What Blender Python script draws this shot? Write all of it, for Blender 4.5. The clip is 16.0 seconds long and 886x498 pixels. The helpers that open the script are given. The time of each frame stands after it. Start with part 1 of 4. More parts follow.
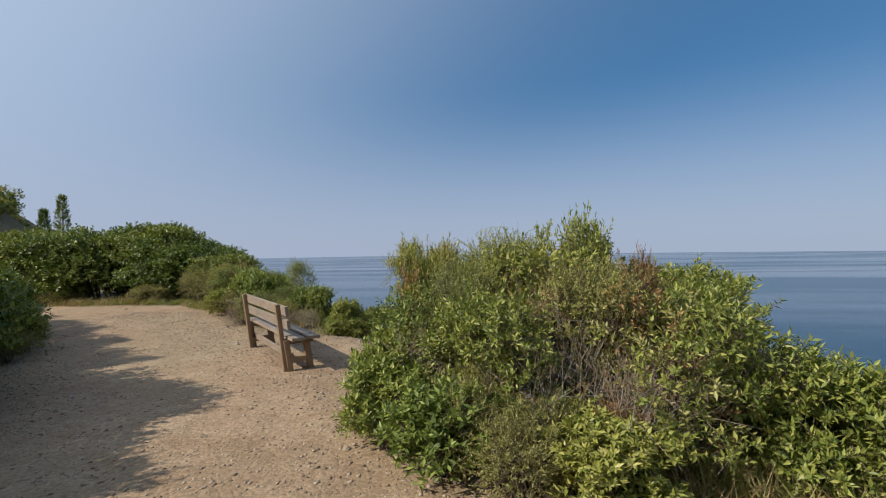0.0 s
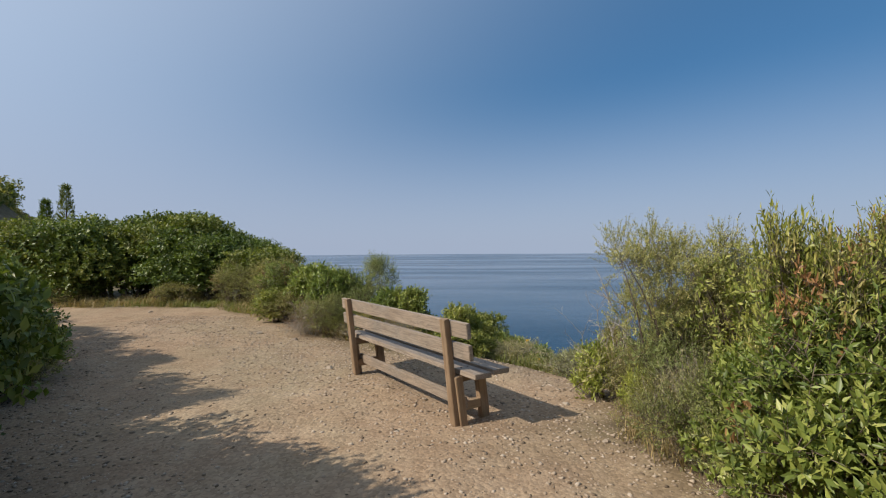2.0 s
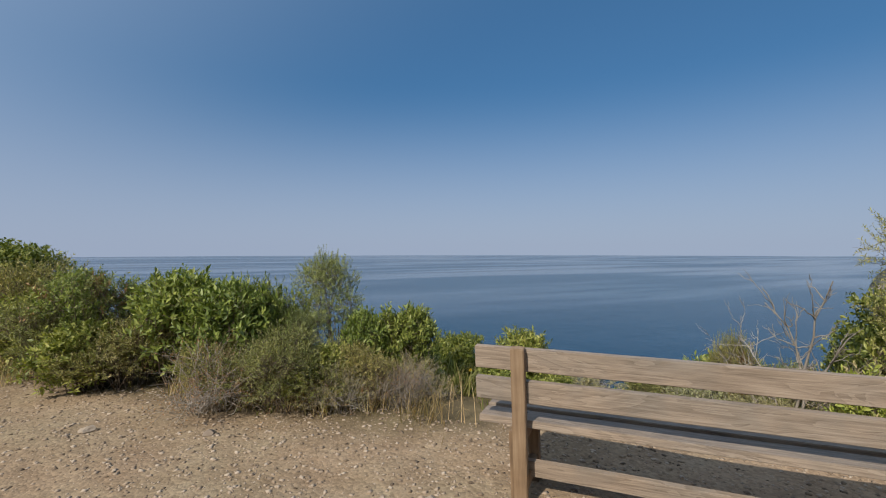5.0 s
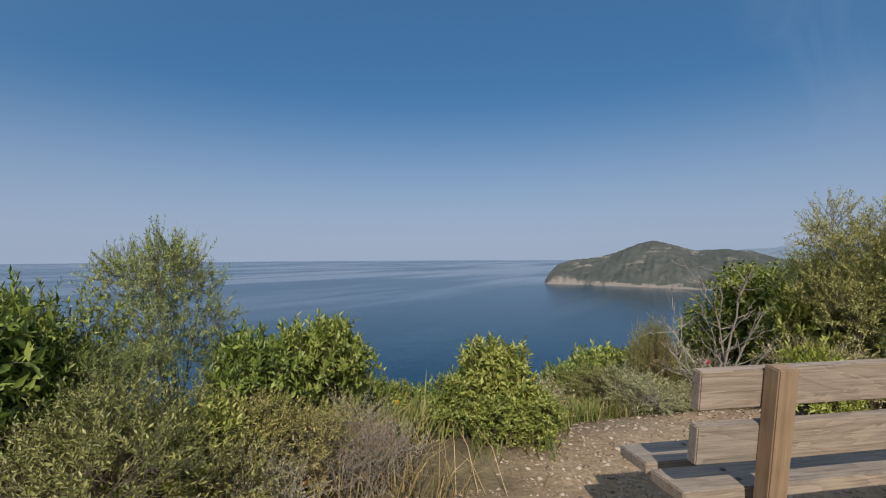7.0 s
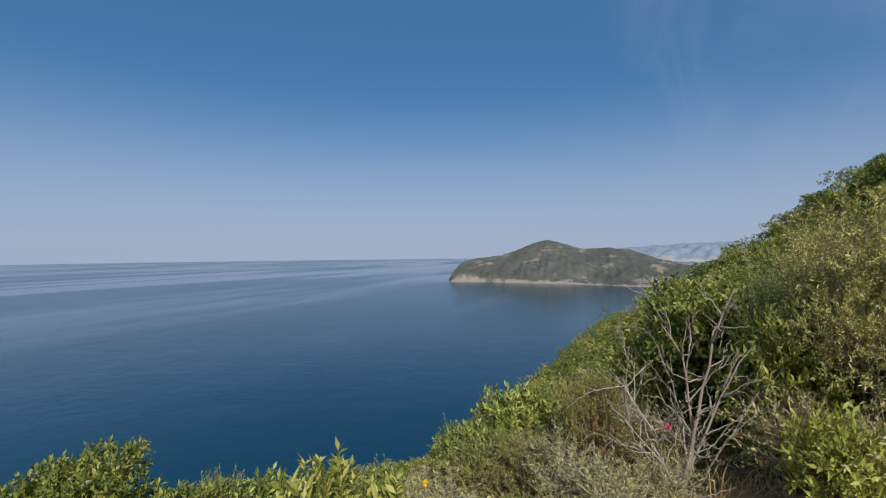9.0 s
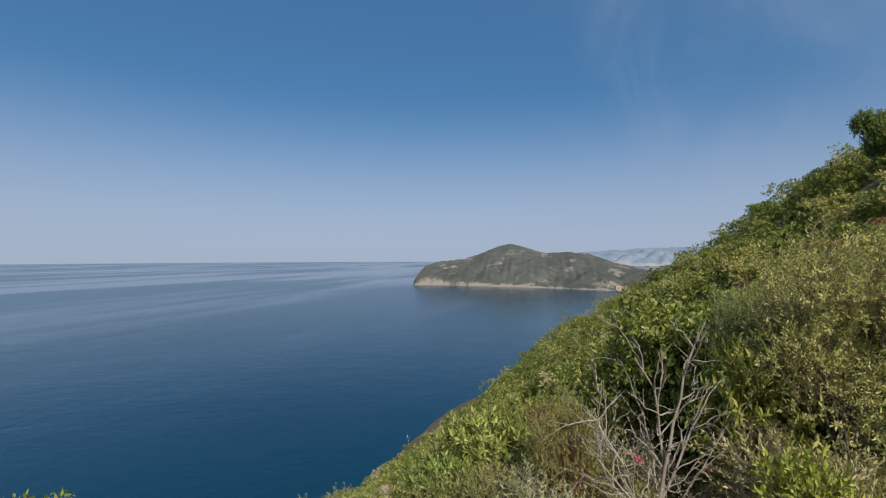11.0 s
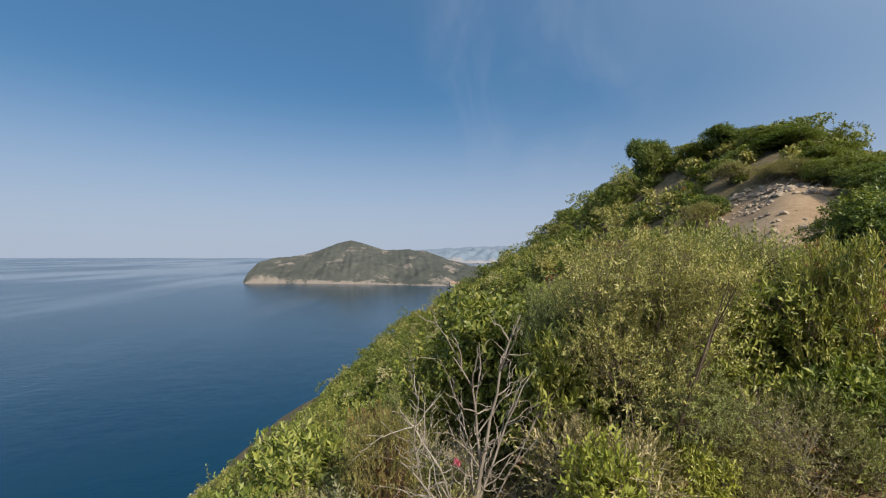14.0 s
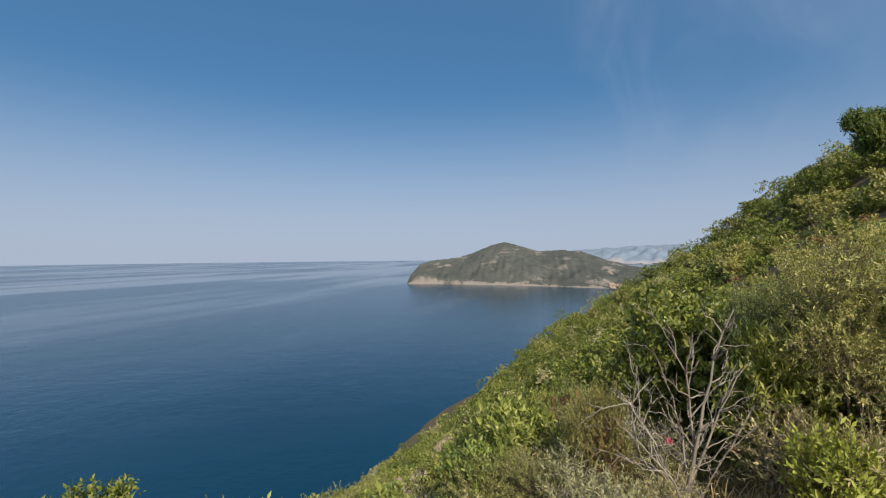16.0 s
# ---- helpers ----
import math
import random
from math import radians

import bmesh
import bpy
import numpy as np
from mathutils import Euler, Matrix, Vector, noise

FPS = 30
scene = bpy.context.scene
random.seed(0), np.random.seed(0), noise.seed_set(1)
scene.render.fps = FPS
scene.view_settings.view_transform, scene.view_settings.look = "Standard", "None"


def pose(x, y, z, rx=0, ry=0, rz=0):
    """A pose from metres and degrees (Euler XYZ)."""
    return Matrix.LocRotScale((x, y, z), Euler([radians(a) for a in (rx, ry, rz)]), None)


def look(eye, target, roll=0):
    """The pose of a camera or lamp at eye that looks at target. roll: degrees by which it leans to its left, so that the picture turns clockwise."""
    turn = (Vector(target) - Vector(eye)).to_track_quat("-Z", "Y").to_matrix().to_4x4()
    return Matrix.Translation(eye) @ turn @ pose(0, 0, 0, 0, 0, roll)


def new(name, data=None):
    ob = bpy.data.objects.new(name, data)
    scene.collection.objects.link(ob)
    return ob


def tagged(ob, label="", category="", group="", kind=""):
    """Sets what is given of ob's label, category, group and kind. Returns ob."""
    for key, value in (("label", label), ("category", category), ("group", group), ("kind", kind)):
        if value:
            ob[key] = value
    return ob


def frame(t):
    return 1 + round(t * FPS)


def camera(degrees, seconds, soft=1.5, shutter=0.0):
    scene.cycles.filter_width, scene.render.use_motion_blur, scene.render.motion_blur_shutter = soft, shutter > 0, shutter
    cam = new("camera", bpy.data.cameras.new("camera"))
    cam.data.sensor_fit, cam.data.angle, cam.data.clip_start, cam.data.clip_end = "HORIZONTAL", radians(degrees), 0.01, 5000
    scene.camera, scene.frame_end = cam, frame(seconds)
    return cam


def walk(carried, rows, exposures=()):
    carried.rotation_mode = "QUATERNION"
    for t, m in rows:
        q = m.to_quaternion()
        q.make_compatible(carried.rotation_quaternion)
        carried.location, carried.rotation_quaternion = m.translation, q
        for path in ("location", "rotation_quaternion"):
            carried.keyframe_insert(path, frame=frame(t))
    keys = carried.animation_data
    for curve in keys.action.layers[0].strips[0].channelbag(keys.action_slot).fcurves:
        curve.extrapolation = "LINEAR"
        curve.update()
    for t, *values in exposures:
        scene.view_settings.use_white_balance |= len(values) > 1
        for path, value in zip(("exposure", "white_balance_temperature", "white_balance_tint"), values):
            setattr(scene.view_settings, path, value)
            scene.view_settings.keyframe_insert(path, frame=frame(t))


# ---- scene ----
cam = camera(90.0, 16.0, soft=1.1, shutter=0.0)
PATH = [
    (0.0, pose(0.784, 1.689, 1.561, 90.22, 0.84, 5.88)),
    (0.5, pose(0.115, 2.050, 1.530, 90.14, 0.81, 7.04)),
    (1.0, pose(-0.560, 2.503, 1.497, 90.11, 0.68, 6.77)),
    (1.5, pose(-1.108, 3.056, 1.461, 90.09, 0.50, 6.27)),
    (2.0, pose(-1.626, 3.636, 1.454, 90.08, 0.38, 5.75)),
    (2.5, pose(-2.058, 4.202, 1.418, 90.06, 0.26, 5.10)),
    (3.0, pose(-2.598, 4.793, 1.406, 90.15, 0.24, 2.87)),
    (3.5, pose(-3.097, 5.269, 1.372, 90.33, 0.36, -1.66)),
    (4.0, pose(-3.588, 5.679, 1.429, 90.31, 0.19, -9.65)),
    (4.2, pose(-3.816, 5.834, 1.427, 90.21, 0.18, -11.90)),
    (6.3, pose(-5.281, 8.260, 1.304, 90.77, 0.10, -51.48)),
    (6.5, pose(-5.232, 8.427, 1.278, 90.78, 0.13, -53.35)),
    (7.0, pose(-4.956, 8.784, 1.234, 90.89, 0.24, -57.37)),
    (7.5, pose(-4.451, 8.999, 1.314, 90.65, 0.68, -60.53)),
    (8.0, pose(-4.002, 9.090, 1.316, 90.68, 0.73, -65.90)),
    (8.5, pose(-3.520, 9.203, 1.323, 90.66, 0.56, -69.30)),
    (8.7, pose(-3.425, 9.252, 1.346, 90.65, 0.55, -69.45)),
    (10.8, pose(-3.255, 9.419, 1.554, 91.07, 0.23, -73.23)),
    (11.0, pose(-3.211, 9.386, 1.554, 91.04, 0.12, -74.14)),
    (11.5, pose(-3.107, 9.333, 1.557, 90.90, -0.06, -76.87)),
    (12.0, pose(-3.031, 9.316, 1.563, 90.83, -0.08, -80.47)),
    (12.5, pose(-2.956, 9.325, 1.568, 90.83, -0.11, -86.88)),
    (13.0, pose(-2.813, 9.241, 1.548, 90.76, -0.28, -91.96)),
    (13.5, pose(-2.780, 9.223, 1.530, 90.74, -0.36, -94.20)),
    (14.0, pose(-2.799, 9.265, 1.518, 90.68, -0.35, -94.49)),
    (14.5, pose(-2.850, 9.336, 1.512, 90.61, -0.25, -94.42)),
    (15.0, pose(-2.916, 9.406, 1.510, 90.63, -0.12, -92.43)),
    (15.5, pose(-3.119, 9.542, 1.516, 90.73, 0.11, -86.34)),
    (16.0, pose(-3.429, 9.657, 1.515, 90.88, 0.47, -74.90)),
]
walk(cam, PATH, [(0.0, 0.03, 6500, 10), (3.0, 0.02, 6500, 10), (4.2, -0.06, 6450, 10), (6.5, -0.12, 6350, 10), (8.5, -0.05, 6350, 10), (11.0, 0.02, 6500, 10), (13.5, 0.17, 6800, 10), (16.0, 0.14, 6750, 10)])

# ---------------------------------------------------------------- sky and sun
SUN_DIR = Vector((-0.866, -0.50, 0.80)).normalized()
SUN_EL = math.asin(SUN_DIR.z)
world = bpy.data.worlds.new("sky")
scene.world = world
world.use_nodes = True
wt = world.node_tree
wt.nodes.clear()
w_out = wt.nodes.new("ShaderNodeOutputWorld")
w_bg = wt.nodes.new("ShaderNodeBackground")
w_sky = wt.nodes.new("ShaderNodeTexSky")
w_sky.sky_type = "NISHITA"
w_sky.sun_disc = False
w_sky.sun_elevation = SUN_EL
w_sky.sun_rotation = math.atan2(SUN_DIR.x, SUN_DIR.y)
w_sky.altitude = 60
w_sky.air_density = 1.0
w_sky.dust_density = 0.6
w_sky.ozone_density = 2.5
w_co = wt.nodes.new("ShaderNodeTexCoord")
w_max = wt.nodes.new("ShaderNodeVectorMath")
w_max.operation = "MAXIMUM"
w_max.inputs[1].default_value = (-2, -2, 0.012)
wt.links.new(w_co.outputs["Generated"], w_max.inputs[0])
wt.links.new(w_max.outputs[0], w_sky.inputs["Vector"])
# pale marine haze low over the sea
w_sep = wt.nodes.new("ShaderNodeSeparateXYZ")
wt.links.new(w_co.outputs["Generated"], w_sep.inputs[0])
def sky_ramp(socket, lo, hi, a, b):
    r = wt.nodes.new("ShaderNodeMapRange")
    r.interpolation_type = "SMOOTHSTEP"
    for i, v in enumerate((lo, hi, a, b)):
        r.inputs[1 + i].default_value = v
    wt.links.new(socket, r.inputs[0])
    return r.outputs[0]


def sky_mix(fac, a, colour, mode="MIX"):
    n = wt.nodes.new("ShaderNodeMix")
    n.data_type, n.blend_type = "RGBA", mode
    if isinstance(fac, float):
        n.inputs[0].default_value = fac
    else:
        wt.links.new(fac, n.inputs[0])
    wt.links.new(a, n.inputs[6])
    n.inputs[7].default_value = (*colour, 1)
    return n.outputs[2]


w_dot = wt.nodes.new("ShaderNodeVectorMath")
w_dot.operation = "DOT_PRODUCT"
w_dot.inputs[1].default_value = SUN_DIR
wt.links.new(w_co.outputs["Generated"], w_dot.inputs[0])
blue = sky_mix(1.0, w_sky.outputs[0], (0.50, 0.80, 0.95), "MULTIPLY")
blue = sky_mix(0.45, blue, (0.72, 2.15, 4.4))
blue = sky_mix(sky_ramp(w_dot.outputs["Value"], -0.38, 1.0, 0.0, 0.95), blue, (6.0, 7.0, 8.6))
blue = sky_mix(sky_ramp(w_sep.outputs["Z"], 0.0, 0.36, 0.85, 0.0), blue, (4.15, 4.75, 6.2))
# thin high cirrus drifting over the bay
w_map = wt.nodes.new("ShaderNodeMapping")
w_map.inputs["Rotation"].default_value = (0.5, 0.3, 0.7)
w_map.inputs["Scale"].default_value = (3.0, 6.0, 4.0)
wt.links.new(w_co.outputs["Generated"], w_map.inputs["Vector"])
w_cir = wt.nodes.new("ShaderNodeTexNoise")
w_cir.inputs["Scale"].default_value = 1.1
w_cir.inputs["Detail"].default_value = 7.0
w_cir.inputs["Distortion"].default_value = 0.6
wt.links.new(w_map.outputs[0], w_cir.inputs["Vector"])
w_near = wt.nodes.new("ShaderNodeVectorMath")
w_near.operation = "DOT_PRODUCT"
w_near.inputs[1].default_value = (0.90, -0.24, 0.37)
wt.links.new(w_co.outputs["Generated"], w_near.inputs[0])
w_veil = wt.nodes.new("ShaderNodeMath")
w_veil.operation = "MULTIPLY"
wt.links.new(sky_ramp(w_cir.outputs["Fac"], 0.42, 0.86, 0.0, 0.20), w_veil.inputs[0])
wt.links.new(sky_ramp(w_near.outputs["Value"], 0.95, 1.0, 0.0, 1.0), w_veil.inputs[1])
blue = sky_mix(w_veil.outputs[0], blue, (4.6, 5.0, 6.4))
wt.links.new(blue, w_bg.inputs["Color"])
w_bg.inputs["Strength"].default_value = 0.095
wt.links.new(w_bg.outputs[0], w_out.inputs["Surface"])

sun = new("sun", bpy.data.lights.new("sun", "SUN"))
sun.data.energy = 4.8
sun.data.angle = radians(0.55)
sun.data.color = (1.0, 0.91, 0.78)
sun.matrix_world = look(SUN_DIR * 100, (0, 0, 0))


# ---------------------------------------------------------------- materials
def nodes_of(name):
    m = bpy.data.materials.new(name)
    m.use_nodes = True
    t = m.node_tree
    t.nodes.clear()
    out = t.nodes.new("ShaderNodeOutputMaterial")
    return m, t, out


def nd(t, kind, **kw):
    n = t.nodes.new(kind)
    for k, v in kw.items():
        n.inputs[k.replace("_", " ")].default_value = v
    return n


def noise_tex(t, vec, scale, detail=4.0, rough=0.6):
    n = nd(t, "ShaderNodeTexNoise", Scale=scale, Detail=detail, Roughness=rough)
    if vec is not None:
        t.links.new(vec, n.inputs["Vector"])
    return n.outputs["Fac"]


def ramp(t, fac, stops):
    r = t.nodes.new("ShaderNodeValToRGB")
    el = r.color_ramp.elements
    while len(el) < len(stops):
        el.new(0.5)
    for e, (p, c) in zip(el, stops):
        e.position = p
        e.color = (*c, 1)
    t.links.new(fac, r.inputs["Fac"])
    return r.outputs["Color"]


def mixc(t, fac, a, b, mode="MIX"):
    n = t.nodes.new("ShaderNodeMix")
    n.data_type = "RGBA"
    n.blend_type = mode
    for sock, v in ((n.inputs[0], fac), (n.inputs[6], a), (n.inputs[7], b)):
        if hasattr(v, "links"):
            t.links.new(v, sock)
        else:
            sock.default_value = (*v, 1) if isinstance(v, tuple) else v
    return n.outputs[2]


def math_n(t, op, a, b=0.0):
    n = t.nodes.new("ShaderNodeMath")
    n.operation = op
    for i, v in enumerate((a, b)):
        if hasattr(v, "links"):
            t.links.new(v, n.inputs[i])
        else:
            n.inputs[i].default_value = v
    return n.outputs[0]


def bump(t, height, strength, dist):
    b = nd(t, "ShaderNodeBump", Strength=strength, Distance=dist)
    t.links.new(height, b.inputs["Height"])
    return b.outputs["Normal"]


def leaf_material(name, stops, trans=0.22, rough=0.42, patch=1.3, gloss=0.35):
    """Leaves: each leaf its own tone, drifting in patches over the plant, lit through."""
    m, t, out = nodes_of(name)
    geo = t.nodes.new("ShaderNodeNewGeometry")
    info = t.nodes.new("ShaderNodeObjectInfo")
    co = t.nodes.new("ShaderNodeTexCoord")
    big = noise_tex(t, co.outputs["Object"], patch, 2.0)
    f = math_n(t, "ADD", math_n(t, "MULTIPLY", geo.outputs["Random Per Island"], 0.55), math_n(t, "MULTIPLY", big, 0.55))
    f = math_n(t, "ADD", f, math_n(t, "MULTIPLY", math_n(t, "SUBTRACT", info.outputs["Random"], 0.5), 0.22))
    col = ramp(t, f, stops)
    col = mixc(t, info.outputs["Random"], col, mixc(t, 1.0, col, (1.12, 0.96, 0.9), "MULTIPLY"))
    p = nd(t, "ShaderNodeBsdfPrincipled", Roughness=rough)
    p.inputs["Specular IOR Level"].default_value = gloss
    t.links.new(col, p.inputs["Base Color"])
    tr = t.nodes.new("ShaderNodeBsdfTranslucent")
    t.links.new(mixc(t, 1.0, col, (1.25, 1.35, 0.6), "MULTIPLY"), tr.inputs["Color"])
    mx = t.nodes.new("ShaderNodeMixShader")
    mx.inputs[0].default_value = trans
    t.links.new(p.outputs[0], mx.inputs[1])
    t.links.new(tr.outputs[0], mx.inputs[2])
    t.links.new(mx.outputs[0], out.inputs["Surface"])
    return m


def rough_material(name, stops, scale, rough=0.9, bump_s=0.5, bump_d=0.01, stretch=(1, 1, 1), per_object=0.15, per_island=0.0):
    """Bark, wood, stone: a ramp over stretched noise in the object's own space, with relief."""
    m, t, out = nodes_of(name)
    co = t.nodes.new("ShaderNodeTexCoord")
    mp = t.nodes.new("ShaderNodeMapping")
    mp.inputs["Scale"].default_value = stretch
    t.links.new(co.outputs["Object"], mp.inputs["Vector"])
    fine = noise_tex(t, mp.outputs[0], scale, 8.0, 0.65)
    wide = noise_tex(t, co.outputs["Object"], scale * 0.13, 3.0)
    info = t.nodes.new("ShaderNodeObjectInfo")
    f = math_n(t, "ADD", math_n(t, "MULTIPLY", fine, 0.7), math_n(t, "MULTIPLY", wide, 0.4))
    f = math_n(t, "ADD", f, math_n(t, "MULTIPLY", math_n(t, "SUBTRACT", info.outputs["Random"], 0.5), per_object))
    if per_island:
        geo = t.nodes.new("ShaderNodeNewGeometry")
        f = math_n(t, "ADD", f, math_n(t, "MULTIPLY", math_n(t, "SUBTRACT", geo.outputs["Random Per Island"], 0.5), per_island))
    p = nd(t, "ShaderNodeBsdfPrincipled", Roughness=rough)
    t.links.new(ramp(t, f, stops), p.inputs["Base Color"])
    t.links.new(bump(t, fine, bump_s, bump_d), p.inputs["Normal"])
    t.links.new(p.outputs[0], out.inputs["Surface"])
    return m


def plank_material():
    """Weathered planks: long wavering grain, dark cracks and greyed patches; x runs along the plank."""
    m, t, out = nodes_of("weathered_wood")
    co = t.nodes.new("ShaderNodeTexCoord")
    info = t.nodes.new("ShaderNodeObjectInfo")
    off = t.nodes.new("ShaderNodeVectorMath")
    off.operation = "ADD"
    t.links.new(co.outputs["Object"], off.inputs[0])
    t.links.new(math_n(t, "MULTIPLY", info.outputs["Random"], 37.0), off.inputs[1])
    mp = t.nodes.new("ShaderNodeMapping")
    mp.inputs["Scale"].default_value = (0.16, 1.0, 1.0)
    t.links.new(off.outputs[0], mp.inputs["Vector"])
    swirl = nd(t, "ShaderNodeTexNoise", Scale=9.0, Detail=3.0, Distortion=1.6)
    t.links.new(mp.outputs[0], swirl.inputs["Vector"])
    rings = math_n(t, "FRACT", math_n(t, "MULTIPLY", swirl.outputs["Fac"], 6.0))
    mp2 = t.nodes.new("ShaderNodeMapping")
    mp2.inputs["Scale"].default_value = (0.03, 1.0, 1.0)
    t.links.new(off.outputs[0], mp2.inputs["Vector"])
    fibre = noise_tex(t, mp2.outputs[0], 120.0, 5.0, 0.7)
    grey = noise_tex(t, off.outputs[0], 2.6, 4.0, 0.6)
    f = math_n(t, "ADD", math_n(t, "MULTIPLY", rings, 0.16), math_n(t, "MULTIPLY", fibre, 0.80))
    col = ramp(t, f, [(0.22, (0.11, 0.085, 0.064)), (0.40, (0.235, 0.182, 0.136)), (0.58, (0.33, 0.262, 0.20)), (0.80, (0.43, 0.355, 0.28))])
    col = mixc(t, ramp(t, grey, [(0.42, (0, 0, 0)), (0.66, (0.75, 0.75, 0.75))]), col, mixc(t, 1.0, col, (0.78, 0.86, 0.95), "MULTIPLY"))
    p = nd(t, "ShaderNodeBsdfPrincipled", Roughness=0.72)
    t.links.new(col, p.inputs["Base Color"])
    t.links.new(bump(t, f, 0.45, 0.005), p.inputs["Normal"])
    t.links.new(p.outputs[0], out.inputs["Surface"])
    return m


def ground_material():
    m, t, out = nodes_of("earth")
    co = t.nodes.new("ShaderNodeTexCoord")
    P = co.outputs["Object"]
    at = t.nodes.new("ShaderNodeAttribute")
    at.attribute_name = "bare"
    big = noise_tex(t, P, 0.45, 5.0, 0.6)
    mid = noise_tex(t, P, 3.2, 6.0, 0.65)
    fine = noise_tex(t, P, 38.0, 5.0, 0.7)
    vor = nd(t, "ShaderNodeTexVoronoi", Scale=46.0)
    t.links.new(P, vor.inputs["Vector"])
    vor2 = nd(t, "ShaderNodeTexVoronoi", Scale=17.0)
    t.links.new(P, vor2.inputs["Vector"])
    dirt = ramp(t, math_n(t, "ADD", math_n(t, "MULTIPLY", big, 0.55), math_n(t, "MULTIPLY", mid, 0.5)),
                [(0.30, (0.27, 0.18, 0.115)), (0.47, (0.40, 0.28, 0.185)), (0.60, (0.50, 0.37, 0.255)), (0.76, (0.60, 0.465, 0.335))])
    tone = noise_tex(t, P, 0.28, 4.0, 0.65)
    dirt = mixc(t, ramp(t, tone, [(0.45, (0, 0, 0)), (0.62, (0.8, 0.8, 0.8))]), dirt, mixc(t, 1.0, dirt, (0.82, 0.93, 0.90), "MULTIPLY"))
    dirt = mixc(t, 1.0, dirt, (0.77, 0.79, 0.78), "MULTIPLY")
    grit = ramp(t, vor.outputs["Color"], [(0.0, (0.50, 0.47, 0.43)), (0.5, (0.92, 0.9, 0.88)), (1.0, (1.38, 1.34, 1.28))])
    dirt = mixc(t, 0.75, dirt, grit, "MULTIPLY")
    dirt = mixc(t, math_n(t, "MULTIPLY", fine, 0.5), dirt, (0.26, 0.17, 0.105))
    soil = ramp(t, mid, [(0.3, (0.075, 0.062, 0.035)), (0.55, (0.16, 0.125, 0.07)), (0.75, (0.25, 0.2, 0.115))])
    col = mixc(t, at.outputs["Fac"], soil, dirt)
    p = nd(t, "ShaderNodeBsdfPrincipled", Roughness=0.95)
    p.inputs["Specular IOR Level"].default_value = 0.2
    t.links.new(col, p.inputs["Base Color"])
    h = math_n(t, "ADD", math_n(t, "MULTIPLY", vor.outputs["Distance"], -0.5), math_n(t, "ADD", math_n(t, "MULTIPLY", fine, 0.5), math_n(t, "MULTIPLY", vor2.outputs["Distance"], -0.7)))
    h = math_n(t, "ADD", h, mid)
    t.links.new(bump(t, h, 0.55, 0.015), p.inputs["Normal"])
    t.links.new(p.outputs[0], out.inputs["Surface"])
    return m


def sea_material():
    m, t, out = nodes_of("sea_water")
    co = t.nodes.new("ShaderNodeTexCoord")
    P = co.outputs["Object"]
    mp = t.nodes.new("ShaderNodeMapping")
    mp.inputs["Rotation"].default_value = (0, 0, radians(-28))
    mp.inputs["Scale"].default_value = (0.18, 1.0, 1.0)
    t.links.new(P, mp.inputs["Vector"])
    slick = noise_tex(t, mp.outputs[0], 0.0065, 6.0, 0.55)
    slick_f = ramp(t, slick, [(0.42, (0, 0, 0)), (0.60, (1, 1, 1))])
    patch = noise_tex(t, P, 0.004, 3.0)
    col = ramp(t, patch, [(0.3, (0.0024, 0.028, 0.058)), (0.7, (0.0036, 0.040, 0.076))])
    p = nd(t, "ShaderNodeBsdfPrincipled", IOR=1.333)
    p.inputs["Specular IOR Level"].default_value = 0.5
    t.links.new(col, p.inputs["Base Color"])
    r = math_n(t, "SUBTRACT", 0.21, math_n(t, "MULTIPLY", slick_f, 0.11))
    t.links.new(r, p.inputs["Roughness"])
    w1 = noise_tex(t, P, 0.35, 6.0, 0.6)
    w2 = noise_tex(t, P, 0.05, 3.0)
    h = math_n(t, "ADD", w1, math_n(t, "MULTIPLY", w2, 2.0))
    t.links.new(bump(t, h, 0.14, 0.8), p.inputs["Normal"])
    t.links.new(p.outputs[0], out.inputs["Surface"])
    return m


def far_land_material(name, stops, rock, scale, shore):
    """Scrub-covered far land with bare rock on patches and along the shore."""
    m, t, out = nodes_of(name)
    co = t.nodes.new("ShaderNodeTexCoord")
    P = co.outputs["Object"]
    fine = noise_tex(t, P, scale, 8.0, 0.7)
    wide = noise_tex(t, P, scale * 0.12, 4.0, 0.6)
    col = ramp(t, math_n(t, "ADD", math_n(t, "MULTIPLY", fine, 0.6), math_n(t, "MULTIPLY", wide, 0.4)), stops)
    at = t.nodes.new("ShaderNodeAttribute")
    at.attribute_name = "rock"
    rn = math_n(t, "MULTIPLY", noise_tex(t, P, scale * 1.1, 8.0, 0.75), 1.7)
    f = ramp(t, math_n(t, "ADD", at.outputs["Fac"], math_n(t, "SUBTRACT", rn, 0.86)), [(0.40, (0, 0, 0)), (0.56, (1, 1, 1))])
    rockc = mixc(t, fine, rock, tuple(c * 0.6 for c in rock))
    col = mixc(t, f, col, rockc)
    p = nd(t, "ShaderNodeBsdfPrincipled", Roughness=0.95)
    p.inputs["Specular IOR Level"].default_value = 0.1
    t.links.new(col, p.inputs["Base Color"])
    t.links.new(bump(t, fine, 1.0, shore), p.inputs["Normal"])
    t.links.new(p.outputs[0], out.inputs["Surface"])
    return m


